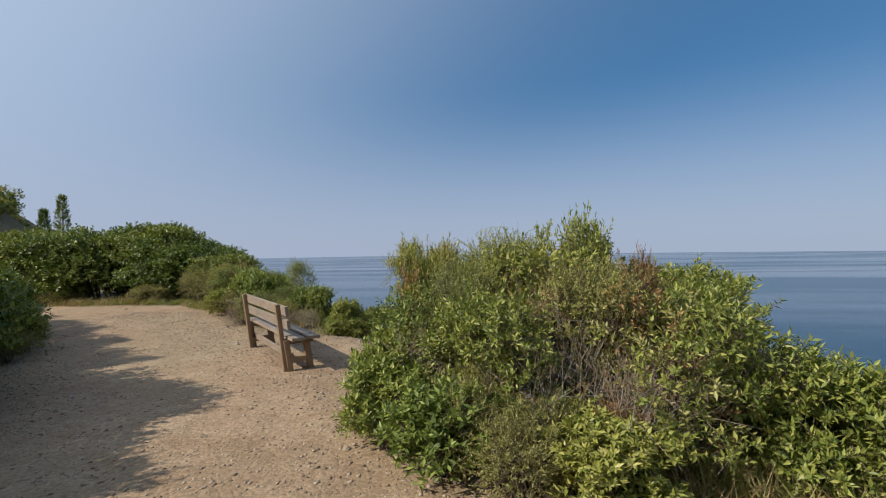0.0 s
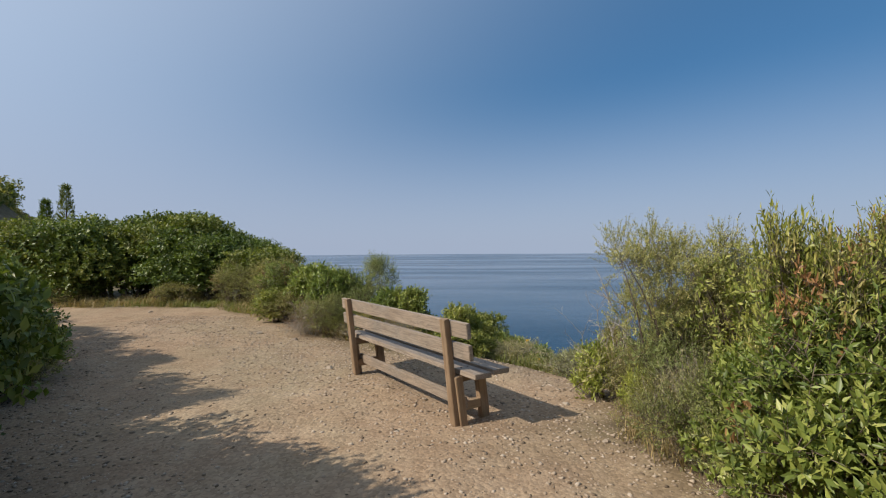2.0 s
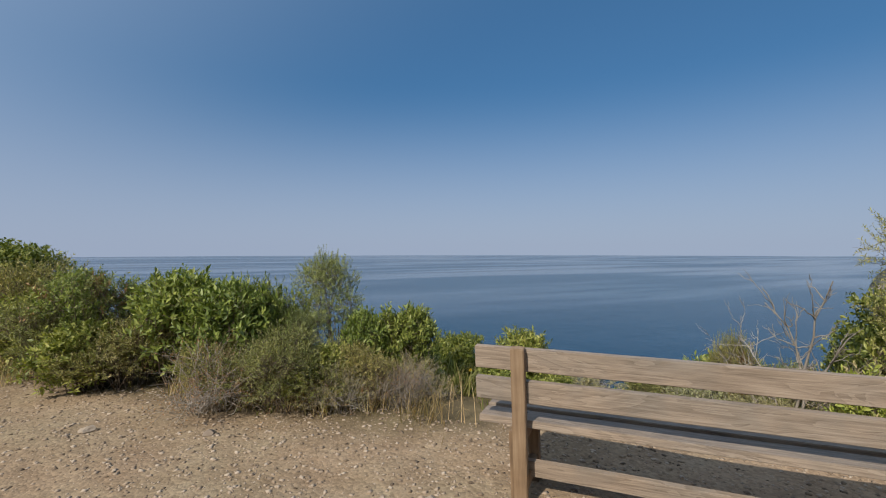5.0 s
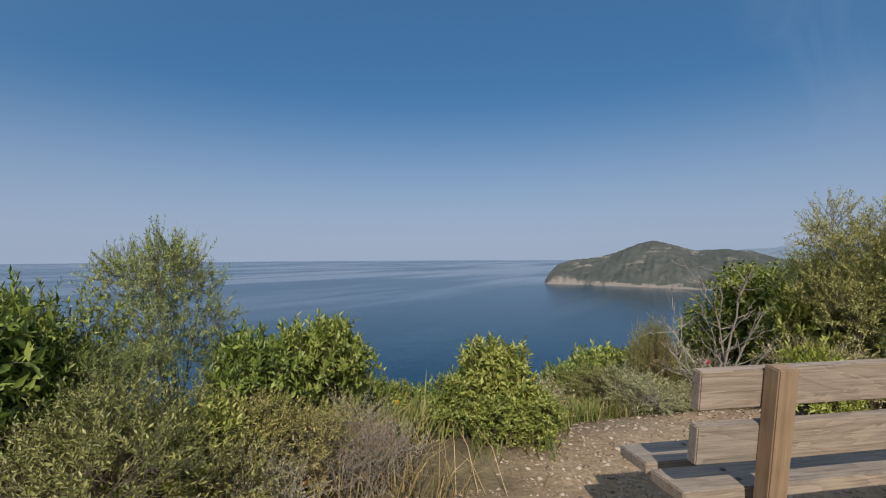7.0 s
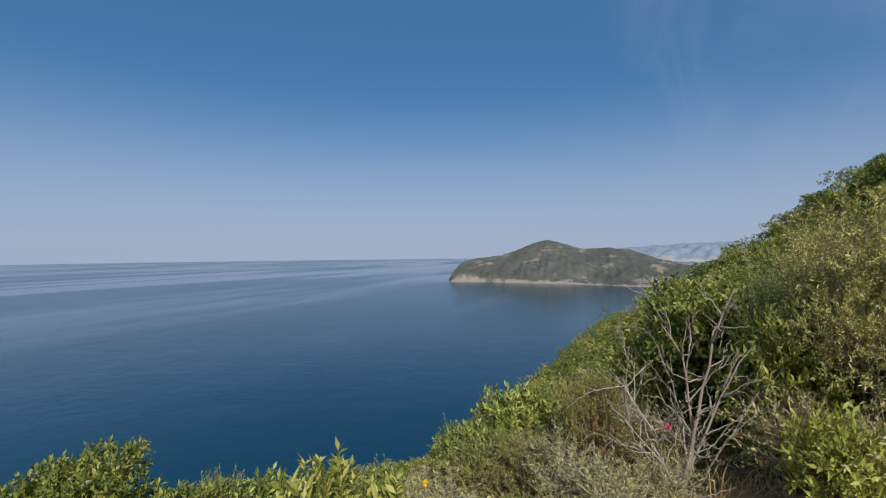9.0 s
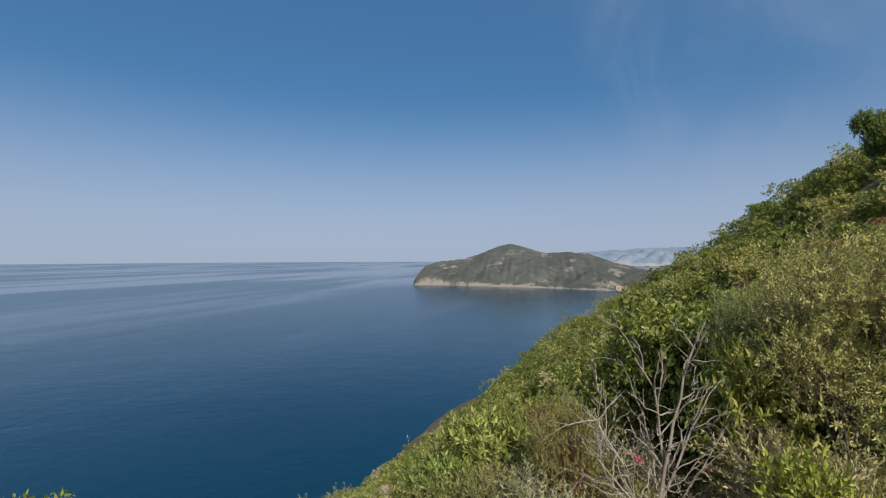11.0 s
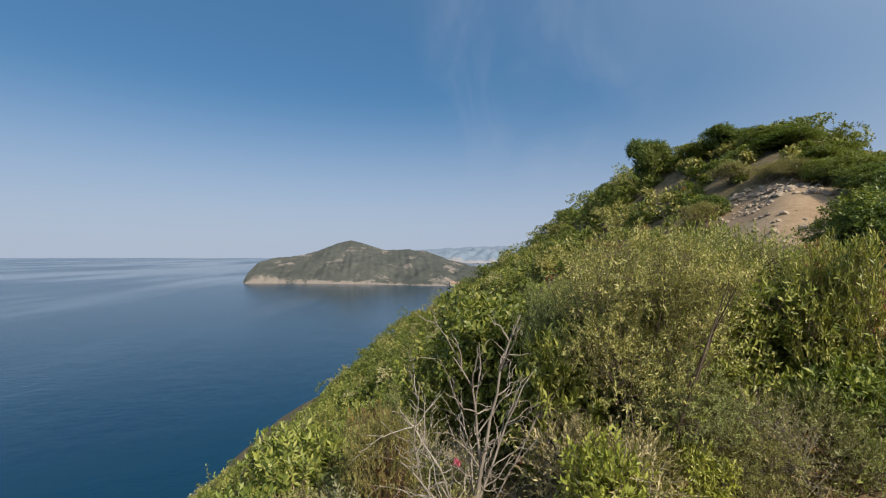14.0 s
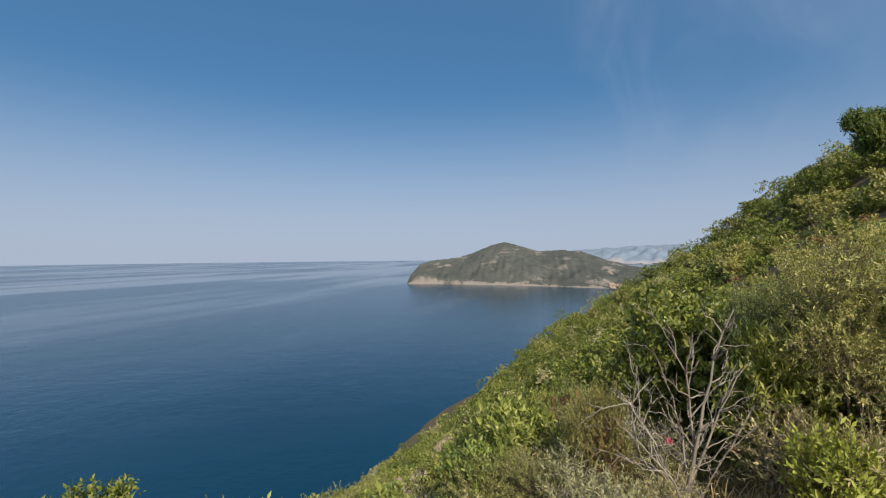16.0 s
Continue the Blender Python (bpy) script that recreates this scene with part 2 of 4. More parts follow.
M_EARTH = ground_material()
M_SEA = sea_material()
M_BROAD = leaf_material("broad_leaf", [(0.10, (0.062, 0.095, 0.024)), (0.38, (0.140, 0.190, 0.042)), (0.62, (0.245, 0.300, 0.066)), (0.88, (0.400, 0.430, 0.130))], trans=0.24)
M_DARK = leaf_material("evergreen_leaf", [(0.1, (0.038, 0.062, 0.016)), (0.4, (0.088, 0.130, 0.026)), (0.65, (0.155, 0.205, 0.040)), (0.9, (0.270, 0.305, 0.080))], trans=0.24)
M_AIRY = leaf_material("fine_leaf", [(0.1, (0.105, 0.130, 0.052)), (0.4, (0.215, 0.258, 0.086)), (0.65, (0.335, 0.378, 0.130)), (0.9, (0.49, 0.49, 0.20))], trans=0.24)
M_OLIVE = leaf_material("heath_leaf", [(0.1, (0.092, 0.108, 0.040)), (0.4, (0.19, 0.21, 0.068)), (0.65, (0.30, 0.315, 0.104)), (0.9, (0.44, 0.41, 0.165))], trans=0.24)
M_SAGE = leaf_material("sage_leaf", [(0.1, (0.168, 0.175, 0.084)), (0.5, (0.336, 0.339, 0.168)), (0.9, (0.515, 0.477, 0.273))], trans=0.24)
M_RUST = leaf_material("withered_leaf", [(0.1, (0.13, 0.078, 0.035)), (0.45, (0.25, 0.145, 0.064)), (0.8, (0.38, 0.24, 0.11))])
M_LIME = leaf_material("lime_leaf", [(0.1, (0.16, 0.20, 0.03)), (0.5, (0.30, 0.34, 0.06)), (0.9, (0.44, 0.45, 0.13))], trans=0.24)
M_STRAW = leaf_material("dry_grass", [(0.1, (0.14, 0.13, 0.05)), (0.4, (0.27, 0.22, 0.10)), (0.65, (0.40, 0.31, 0.16)), (0.9, (0.52, 0.42, 0.25))], trans=0.25, rough=0.7)
M_GRASS = leaf_material("green_grass", [(0.1, (0.08, 0.11, 0.025)), (0.5, (0.17, 0.20, 0.05)), (0.9, (0.33, 0.31, 0.12))], trans=0.3, rough=0.6)
M_BARK = rough_material("bark", [(0.3, (0.05, 0.036, 0.025)), (0.55, (0.12, 0.09, 0.062)), (0.8, (0.22, 0.18, 0.13))], 22, stretch=(1, 1, 0.3))
M_DEAD = rough_material("dead_wood", [(0.3, (0.15, 0.125, 0.10)), (0.55, (0.28, 0.245, 0.205)), (0.8, (0.45, 0.41, 0.36))], 26, stretch=(1, 1, 0.2))
M_WOOD = plank_material()
M_POST = rough_material("post_wood", [(0.28, (0.10, 0.064, 0.038)), (0.5, (0.22, 0.145, 0.085)), (0.8, (0.36, 0.26, 0.165))], 34, rough=0.75, bump_s=0.35, bump_d=0.006, stretch=(1, 1, 0.06), per_object=0.3)
M_STONE = rough_material("pale_stone", [(0.25, (0.105, 0.078, 0.055)), (0.5, (0.205, 0.155, 0.112)), (0.8, (0.33, 0.27, 0.205))], 9, per_object=0.4, per_island=0.5, bump_d=0.02)
M_GRAVEL = rough_material("gravel_stone", [(0.12, (0.10, 0.07, 0.045)), (0.45, (0.30, 0.225, 0.155)), (0.65, (0.36, 0.28, 0.205)), (0.95, (0.44, 0.36, 0.28))], 14, per_object=0, per_island=0.8, bump_d=0.01)
M_BOLT = rough_material("bolt_steel", [(0.3, (0.05, 0.045, 0.04)), (0.7, (0.16, 0.13, 0.11))], 60, rough=0.5)
M_PINK = leaf_material("pink_petal", [(0.1, (0.45, 0.08, 0.16)), (0.9, (0.65, 0.22, 0.32))])
M_YELLOW = leaf_material("yellow_petal", [(0.1, (0.62, 0.42, 0.02)), (0.9, (0.78, 0.62, 0.05))])
# scrub stops greyed and lifted towards blue: distance haze put into the colour
M_HEAD_HAZED = far_land_material("haze_greyed_scrub", [(0.32, (0.050, 0.057, 0.054)), (0.5, (0.080, 0.087, 0.078)), (0.72, (0.135, 0.137, 0.122))], (0.30, 0.265, 0.23), 0.05, 6.0)
# the hills' blue is air haze painted as base colour, rock included
M_FAR_HAZED = far_land_material("haze_tinted_hills", [(0.3, (0.14, 0.19, 0.25)), (0.7, (0.20, 0.25, 0.31))], (0.34, 0.34, 0.36), 0.01, 5.0)
M_WALL = rough_material("house_plaster", [(0.3, (0.45, 0.36, 0.28)), (0.7, (0.66, 0.56, 0.46))], 0.3, per_object=0.8)
M_ROOF = rough_material("house_tiles", [(0.3, (0.26, 0.16, 0.11)), (0.7, (0.40, 0.26, 0.19))], 0.8)


# ---------------------------------------------------------------- mesh helpers
def mesh_np(name, verts, faces):
    """A mesh from arrays; faces is an (n, 3) or (n, 4) array of indices."""
    verts, faces = np.asarray(verts, np.float32), np.asarray(faces, np.int32)
    me = bpy.data.meshes.new(name)
    k = faces.shape[1]
    me.vertices.add(len(verts))
    me.vertices.foreach_set("co", verts.ravel())
    me.loops.add(faces.size)
    me.loops.foreach_set("vertex_index", faces.ravel())
    me.polygons.add(len(faces))
    me.polygons.foreach_set("loop_start", np.arange(0, faces.size, k, dtype=np.int32))
    me.polygons.foreach_set("loop_total", np.full(len(faces), k, np.int32))
    me.update(calc_edges=True)
    return me


def smooth(me):
    me.polygons.foreach_set("use_smooth", np.ones(len(me.polygons), bool))
    return me


def part(name, me, material, parent=None, label="", m=None):
    """One mesh object, of a bmesh or a mesh, under a thing or a part."""
    if isinstance(me, bmesh.types.BMesh):
        bm = me
        me = bpy.data.meshes.new(name)
        bm.to_mesh(me)
        bm.free()
    if material is not None and not me.materials:
        me.materials.append(material)
    ob = new(name, me)
    ob.parent = parent
    if m is not None:
        ob.matrix_basis = m
    if label:
        ob["label"] = label
    return ob


def unit(v):
    return v / np.maximum(np.linalg.norm(v, axis=-1, keepdims=True), 1e-9)


# ---------------------------------------------------------------- the lie of the land
SEA_Z = -50.0
TRAIL = np.array([(24, -9.5), (14.5, -5.5), (9.3, -3.2), (5.0, -1.2), (2.7, 0.4), (0.2, 2.6), (-2.3, 6.0), (-5.6, 9.2), (-9.0, 11.9), (-13.0, 12.4), (-19.0, 11.0)], float)
TRAIL_HALF = np.array([1.4, 1.3, 1.3, 1.6, 1.8, 1.9, 2.0, 2.2, 2.2, 1.9, 1.7])


def trail_gap(x, y):
    """Distance outside the trail's edge (negative inside)."""
    best = np.full(np.shape(x), 1e9)
    for (a, b, ha, hb) in zip(TRAIL[:-1], TRAIL[1:], TRAIL_HALF[:-1], TRAIL_HALF[1:]):
        d = b - a
        f = np.clip(((x - a[0]) * d[0] + (y - a[1]) * d[1]) / (d @ d), 0, 1)
        g = np.hypot(x - a[0] - f * d[0], y - a[1] - f * d[1]) - (ha + (hb - ha) * f)
        best = np.minimum(best, g)
    pad = np.hypot((x + 1.75) / 1.0, (y - 8.35) / 1.0) - 1.55
    return np.minimum(best, pad)


def wave(x, y, s, seed):
    """Smooth pseudo-noise, about -1 to 1."""
    r = np.random.RandomState(seed)
    tot = 0
    for k in range(6):
        a = r.uniform(0, 2 * math.pi)
        f = s * r.uniform(0.6, 1.9)
        tot = tot + np.sin((x * math.cos(a) + y * math.sin(a)) * f + r.uniform(0, 6.28))
    return tot / 3.2


def soft_pos(v, k):
    return np.where(v > k, v, np.where(v < -k, 0.0, (v + k) ** 2 / (4 * k)))


def land(x, y):
    """Height of the ground: the ledge with the trail, the fall to the sea, the hill beyond, the rise inland."""
    x, y = np.asarray(x, float), np.asarray(y, float)
    s = (x + 2) * 0.70 + (y - 9.8) * 0.71
    v = (x + 2) * 0.71 - (y - 9.8) * 0.70
    z = -0.60 * soft_pos(s - 0.45, 0.8)
    hill, cap = 0.50 * soft_pos(v - 21, 7) * np.clip(1.0 - soft_pos(v - 76, 6) / 40, -2, 1), 13.0 + 0.40 * np.clip(s, -25, 50)
    z = z + cap - soft_pos(cap - hill, 3.0)
    z = z + 3.6 * np.exp(-((x - 57) / 17) ** 2 - ((y + 24) / 8) ** 2) - 2.2 * np.exp(-((x - 26) / 6) ** 2 - ((y + 25) / 7) ** 2)
    z = z - 0.62 * soft_pos(-s - 3, 5) * np.clip((v - 22) / 25, 0, 1)
    z = z + 0.17 * soft_pos(-s - 5.8, 0.8)
    z = z + 7.0 * np.tanh(0.05 * soft_pos(-v - 17, 5)) * np.clip((-s - 4) / 9, 0, 1) + 0.3 * np.tanh(0.1 * soft_pos(-v - 9, 3))
    off = np.clip(trail_gap(x, y), 0, 3)
    rough_k = np.clip(off / 3.0, 0.0, 1.0)
    far = np.clip((np.hypot(x + 2, y - 8) - 8) / 30, 0, 1)
    z = z + rough_k * 0.07 * wave(x, y, 1.3, 3) + far * (1.3 * wave(x, y, 0.12, 5) + 0.55 * wave(x, y, 0.33, 8))
    z = z + 0.018 * wave(x, y, 1.9, 11) + 0.010 * wave(x, y, 5.5, 13)
    return z


def land1(x, y):
    return float(land(np.array([x]), np.array([y]))[0])


SCAR = np.array([(13.0, -4.6), (16.6, -7.6), (20.4, -11.6), (25.5, -13.6)])
SCAR_HALF = np.array([1.0, 1.8, 2.9, 2.6])


def scar_gap(x, y):
    """Distance outside the bare scar that climbs the hill (negative inside)."""
    best = np.full(np.shape(x), 1e9)
    for a, b, ha, hb in zip(SCAR[:-1], SCAR[1:], SCAR_HALF[:-1], SCAR_HALF[1:]):
        d = b - a
        f = np.clip(((x - a[0]) * d[0] + (y - a[1]) * d[1]) / (d @ d), 0, 1)
        best = np.minimum(best, np.hypot(x - a[0] - f * d[0], y - a[1] - f * d[1]) - (ha + (hb - ha) * f))
    return best


def spaced(lo, hi, c, fine, grow):
    """Coordinates from lo to hi, dense round c."""
    out, p, d = [c], c, fine
    while p < hi:
        p += d
        d = fine if p - c < 9 else d * grow
        out.append(p)
    p, d = c, fine
    while p > lo:
        p -= d
        d = fine if c - p < 9 else d * grow
        out.append(p)
    return np.array(sorted(out))


gx, gy = spaced(-130, 190, -1.5, 0.11, 1.035), spaced(-130, 190, 7.5, 0.11, 1.035)
X, Y = np.meshgrid(gx, gy, indexing="ij")
Z = land(X, Y)
idx = np.arange(X.size).reshape(X.shape)
quads = np.stack([idx[:-1, :-1], idx[1:, :-1], idx[1:, 1:], idx[:-1, 1:]], -1).reshape(-1, 4)
me = smooth(mesh_np("ground", np.stack([X, Y, Z], -1).reshape(-1, 3), quads))
bare = np.clip(0.5 - (trail_gap(X, Y) + 0.22 * wave(X, Y, 2.3, 21)) / 0.5, 0, 1)
bare = np.maximum(bare, np.clip(1.0 - scar_gap(X, Y) - 0.35 * wave(X, Y, 1.4, 23), 0, 1))
at = me.attributes.new("bare", "FLOAT", "POINT")
at.data.foreach_set("value", bare.astype(np.float32).ravel())
me.materials.append(M_EARTH)
tagged(new("ground", me), "stony tan dirt trail on a scrubby coastal hillside", "ground", kind="structure")

ang = np.linspace(0, 2 * math.pi, 97)[:-1]
rad = np.array([0, 60, 150, 300, 600, 1200, 2400, 4990.0])
sv = np.concatenate([np.stack([r * np.cos(ang), r * np.sin(ang), 0 * ang + SEA_Z], -1) for r in rad[1:]])
sf = []
for k in range(len(rad) - 2):
    for i in range(96):
        j = (i + 1) % 96
        sf.append((k * 96 + i, (k + 1) * 96 + i, (k + 1) * 96 + j, k * 96 + j))
me = mesh_np("sea", sv, np.array(sf))
me.materials.append(M_SEA)
tagged(new("water", me), "calm deep blue sea with pale slicks", "sea", kind="structure")


# ---------------------------------------------------------------- far land
def polar_land(name, az, shore, depth, crest, material, rows=26, rough_z=3.0, seed=1, label="", rock_lo=0.0, rock_hi=0.0, power=0.75):
    """Far land seen over water: for each bearing a shore distance, a depth to the crest and a crest height above the sea."""
    az = np.radians(az)
    f = np.concatenate([np.linspace(0, 1, rows), np.linspace(1.1, 2.0, 8)])
    A, F = np.meshgrid(az, f, indexing="ij")
    D = shore[:, None] + depth[:, None] * F
    prof = np.where(F <= 1, np.clip(F, 0, 1) ** power, 1 - np.clip(F - 1, 0, 1) ** 1.5)
    X, Y = D * np.sin(A), D * np.cos(A)
    H = crest[:, None] * prof
    n = wave(X, Y, 0.045, seed) + 0.6 * wave(X, Y, 0.13, seed + 1) + 0.35 * wave(X, Y, 0.31, seed + 2)
    Z = SEA_Z - 0.6 + H + n * rough_z * np.clip(F * 6, 0.15, 1) * np.clip(1.25 - F, 0.15, 1)
    idx = np.arange(X.size).reshape(X.shape)
    q = np.stack([idx[:-1, :-1], idx[1:, :-1], idx[1:, 1:], idx[:-1, 1:]], -1).reshape(-1, 4)
    me = smooth(mesh_np(name, np.stack([X, Y, Z], -1).reshape(-1, 3), q))
    steep = np.clip((1.0 - F / np.maximum(rock_lo, 1e-3)), 0, 1) if np.ndim(rock_lo) == 0 else np.clip(1.0 - F / rock_lo[:, None], 0, 1)
    a = me.attributes.new("rock", "FLOAT", "POINT")
    a.data.foreach_set("value", (0.25 + 0.5 * steep + rock_hi * np.clip(wave(X, Y, 0.06, seed + 7), -1, 1)).astype(np.float32).ravel())
    me.materials.append(material)
    return tagged(new(name, me), label, "headland", kind="structure")


AZ0 = 69.6
k = np.linspace(0, 1, 240)
az = AZ0 + 33 * k
shore = 822 - 150 * k - 60 * np.clip(k - 0.75, 0, 1)
crest_deg = np.interp(k * 33, [0, 0.4, 1.6, 3.0, 5.5, 8.5, 11.0, 12.6, 14.5, 17.0, 20.0, 22.5, 25.0, 28.0, 33.0],
                      [-3.3, -2.4, -1.0, -0.55, -0.35, 0.35, 1.35, 1.75, 1.25, 0.55, 0.72, 0.35, -0.6, -1.4, -2.2])
depth = np.interp(k, [0, 0.08, 0.35, 0.7, 1.0], [25, 80, 200, 210, 180])
crest = (shore + depth) * np.tan(np.radians(crest_deg)) + 51.5
polar_land("headland", az, shore, depth, np.maximum(crest, 3), M_HEAD_HAZED, seed=31, rough_z=5.0, label="distant wooded headland with pale rocky shore",
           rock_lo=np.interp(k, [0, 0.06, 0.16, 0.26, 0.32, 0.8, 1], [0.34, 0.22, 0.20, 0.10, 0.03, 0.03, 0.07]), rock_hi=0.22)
k = np.linspace(0, 1, 90)
crest_deg = np.interp(k, [0, 0.25, 0.5, 0.75, 1.0], [0.2, 0.55, 1.0, 1.15, 1.0])
polar_land("haze_tinted_hills", 84 + 30 * k, 2600 + 0 * k, 900 + 0 * k, 3500 * np.tan(np.radians(crest_deg)) + 51.5, M_FAR_HAZED, rough_z=18, seed=41,
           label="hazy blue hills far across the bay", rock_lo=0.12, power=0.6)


def house(x, y, z, w, d, h, turn, plaster):
    e = tagged(new("house"), "small pale house with a tiled roof on the far shore", "house", group="houses on the far shore")
    e.matrix_basis = pose(x, y, z, 0, 0, turn)
    bm = bmesh.new()
    bmesh.ops.create_cube(bm, size=1, matrix=Matrix.Diagonal((w, d, h, 1)))
    bmesh.ops.translate(bm, verts=bm.verts, vec=(0, 0, h / 2))
    part("wall", bm, plaster, e)
    bm = bmesh.new()
    a, b, r = w / 2 + 0.4, d / 2 + 0.4, h * 0.35
    vs = [bm.verts.new(c) for c in ((-a, -b, h), (a, -b, h), (a, b, h), (-a, b, h), (-a, 0, h + r), (a, 0, h + r))]
    for f in ((0, 1, 5, 4), (2, 3, 4, 5), (0, 4, 3), (1, 2, 5), (3, 2, 1, 0)):
        bm.faces.new([vs[i] for i in f])
    part("roof", bm, M_ROOF, e)
    for sx in (-0.25, 0.25):
        bm = bmesh.new()
        bmesh.ops.create_cube(bm, size=1, matrix=Matrix.Translation((sx * w, -d / 2 - 0.05, h * 0.55)) @ Matrix.Diagonal((w * 0.16, 0.2, h * 0.28, 1)))
        part("window", bm, M_BOLT, e)


rh = random.Random(5)
for i in range(11):
    b = radians(94.9 + i * 0.33)
    D = 689 - i * 4 + rh.uniform(0, 16)
    house(D * math.sin(b), D * math.cos(b), SEA_Z + 1.0 + rh.uniform(0, 3), rh.uniform(5, 8), rh.uniform(5, 7), rh.uniform(3, 4.5), math.degrees(-b) + rh.uniform(-20, 20), M_WALL)


# ---------------------------------------------------------------- plants
def tubes(paths, radii, sides=4):
    """Tapered stems: paths (n, k, 3), radii (n, k)."""
    n, k, _ = paths.shape
    d = unit(np.gradient(paths, axis=1))
    ref = np.where(np.abs(d[..., 2:3]) > 0.9, np.array([1.0, 0, 0]), np.array([0, 0, 1.0]))
    u = unit(np.cross(d, ref))
    w = np.cross(d, u)
    a = np.arange(sides) * 2 * math.pi / sides
    ring = paths[:, :, None] + radii[:, :, None, None] * (np.cos(a)[:, None] * u[:, :, None] + np.sin(a)[:, None] * w[:, :, None])
    idx = np.arange(n * k * sides).reshape(n, k, sides)
    nx = np.roll(idx, -1, axis=2)
    q = np.stack([idx[:, :-1], nx[:, :-1], nx[:, 1:], idx[:, 1:]], -1).reshape(-1, 4)
    return ring.reshape(-1, 3), q


def leaf_cloud(rng, p, d, m, twig, L, W, open_, up=0.25, size_var=0.35):
    """m leaves along each twig at p, towards d: folded diamonds of length L and width W."""
    n = len(p)
    f = (np.arange(m) + rng.uniform(0, 1, (n, m))) / m
    ref = unit(rng.normal(size=(n, 3)))
    u = unit(np.cross(d, ref))
    w = np.cross(d, u)
    a = np.arange(m) * 2.4 + rng.uniform(0, 6.28, (n, 1))
    side = np.cos(a)[..., None] * u[:, None] + np.sin(a)[..., None] * w[:, None]
    tl = twig * rng.uniform(0.6, 1.3, (n, 1, 1))
    base = p[:, None] + d[:, None] * tl * f[..., None]
    ld = unit(d[:, None] * (1 - open_ * (1.15 - 0.6 * f[..., None])) + side * open_ + np.array([0, 0, up]) + 0.25 * rng.normal(size=(n, m, 3)))
    nn = unit(np.cross(ld, np.cross(np.array([0, 0, 0.55]) + 0.75 * d[:, None] + 0.5 * rng.normal(size=(n, m, 3)), ld)))
    ws = np.cross(ld, nn)
    s = (1 + size_var * rng.uniform(-1, 1, (n, m, 1)))
    mid = base + ld * L * s * 0.45
    v = np.stack([base, mid + ws * W * s * 0.5 + nn * W * 0.15, base + ld * L * s - nn * L * 0.08, mid - ws * W * s * 0.5 + nn * W * 0.15], 2)
    idx = np.arange(n * m * 4).reshape(-1, 4)
    faces = np.concatenate([idx[:, [0, 1, 2]], idx[:, [0, 2, 3]]])
    return v.reshape(-1, 3), faces


def crown_points(rng, n, R, H, lumps, shell=0.55, base=0.12, lump=1.0):
    """Points and outward directions in an uneven crown of several lumps, radius R and height H."""
    lc = np.stack([rng.uniform(-1, 1, lumps) * R * 0.62, rng.uniform(-1, 1, lumps) * R * 0.62, rng.uniform(0.22, 0.78, lumps) * H], -1)
    lr = lump * rng.uniform(0.26, 0.46, lumps)[:, None] * np.array([R, R, H * 0.55])
    lc[0] = (0, 0, H * 0.45)
    lr[0] = (R * 0.5, R * 0.5, H * 0.42)
    w = lr.prod(1) ** 0.67
    i = rng.choice(lumps, n, p=w / w.sum())
    o = unit(rng.normal(size=(n, 3)))
    o[:, 2] = np.where(o[:, 2] < -0.5, -o[:, 2], o[:, 2])
    r = shell + (1.08 - shell) * rng.uniform(0, 1, (n, 1)) ** 0.6
    p = lc[i] + o * lr[i] * r
    p[:, 2] = np.maximum(p[:, 2], base * H * rng.uniform(0, 1, n))
    return p, o


def limbs(rng, tips, r0, sprawl=0.25, sink=0.1):
    n = len(tips)
    root = np.concatenate([rng.uniform(-1, 1, (n, 2)) * sprawl * 0.25, np.full((n, 1), -sink)], 1)
    f = np.linspace(0, 1, 6)[None, :, None]
    mid = root + (tips - root) * np.array([0.35, 0.35, 0.62]) + rng.normal(size=(n, 3)) * 0.09
    path = (1 - f) ** 2 * root[:, None] + 2 * f * (1 - f) * mid[:, None] + f ** 2 * tips[:, None]
    path = path + np.cumsum(rng.normal(size=(n, 6, 3)) * 0.012, 1)
    return path, np.linspace(1, 0.18, 6)[None] * r0 * rng.uniform(0.5, 1.2, (n, 1))


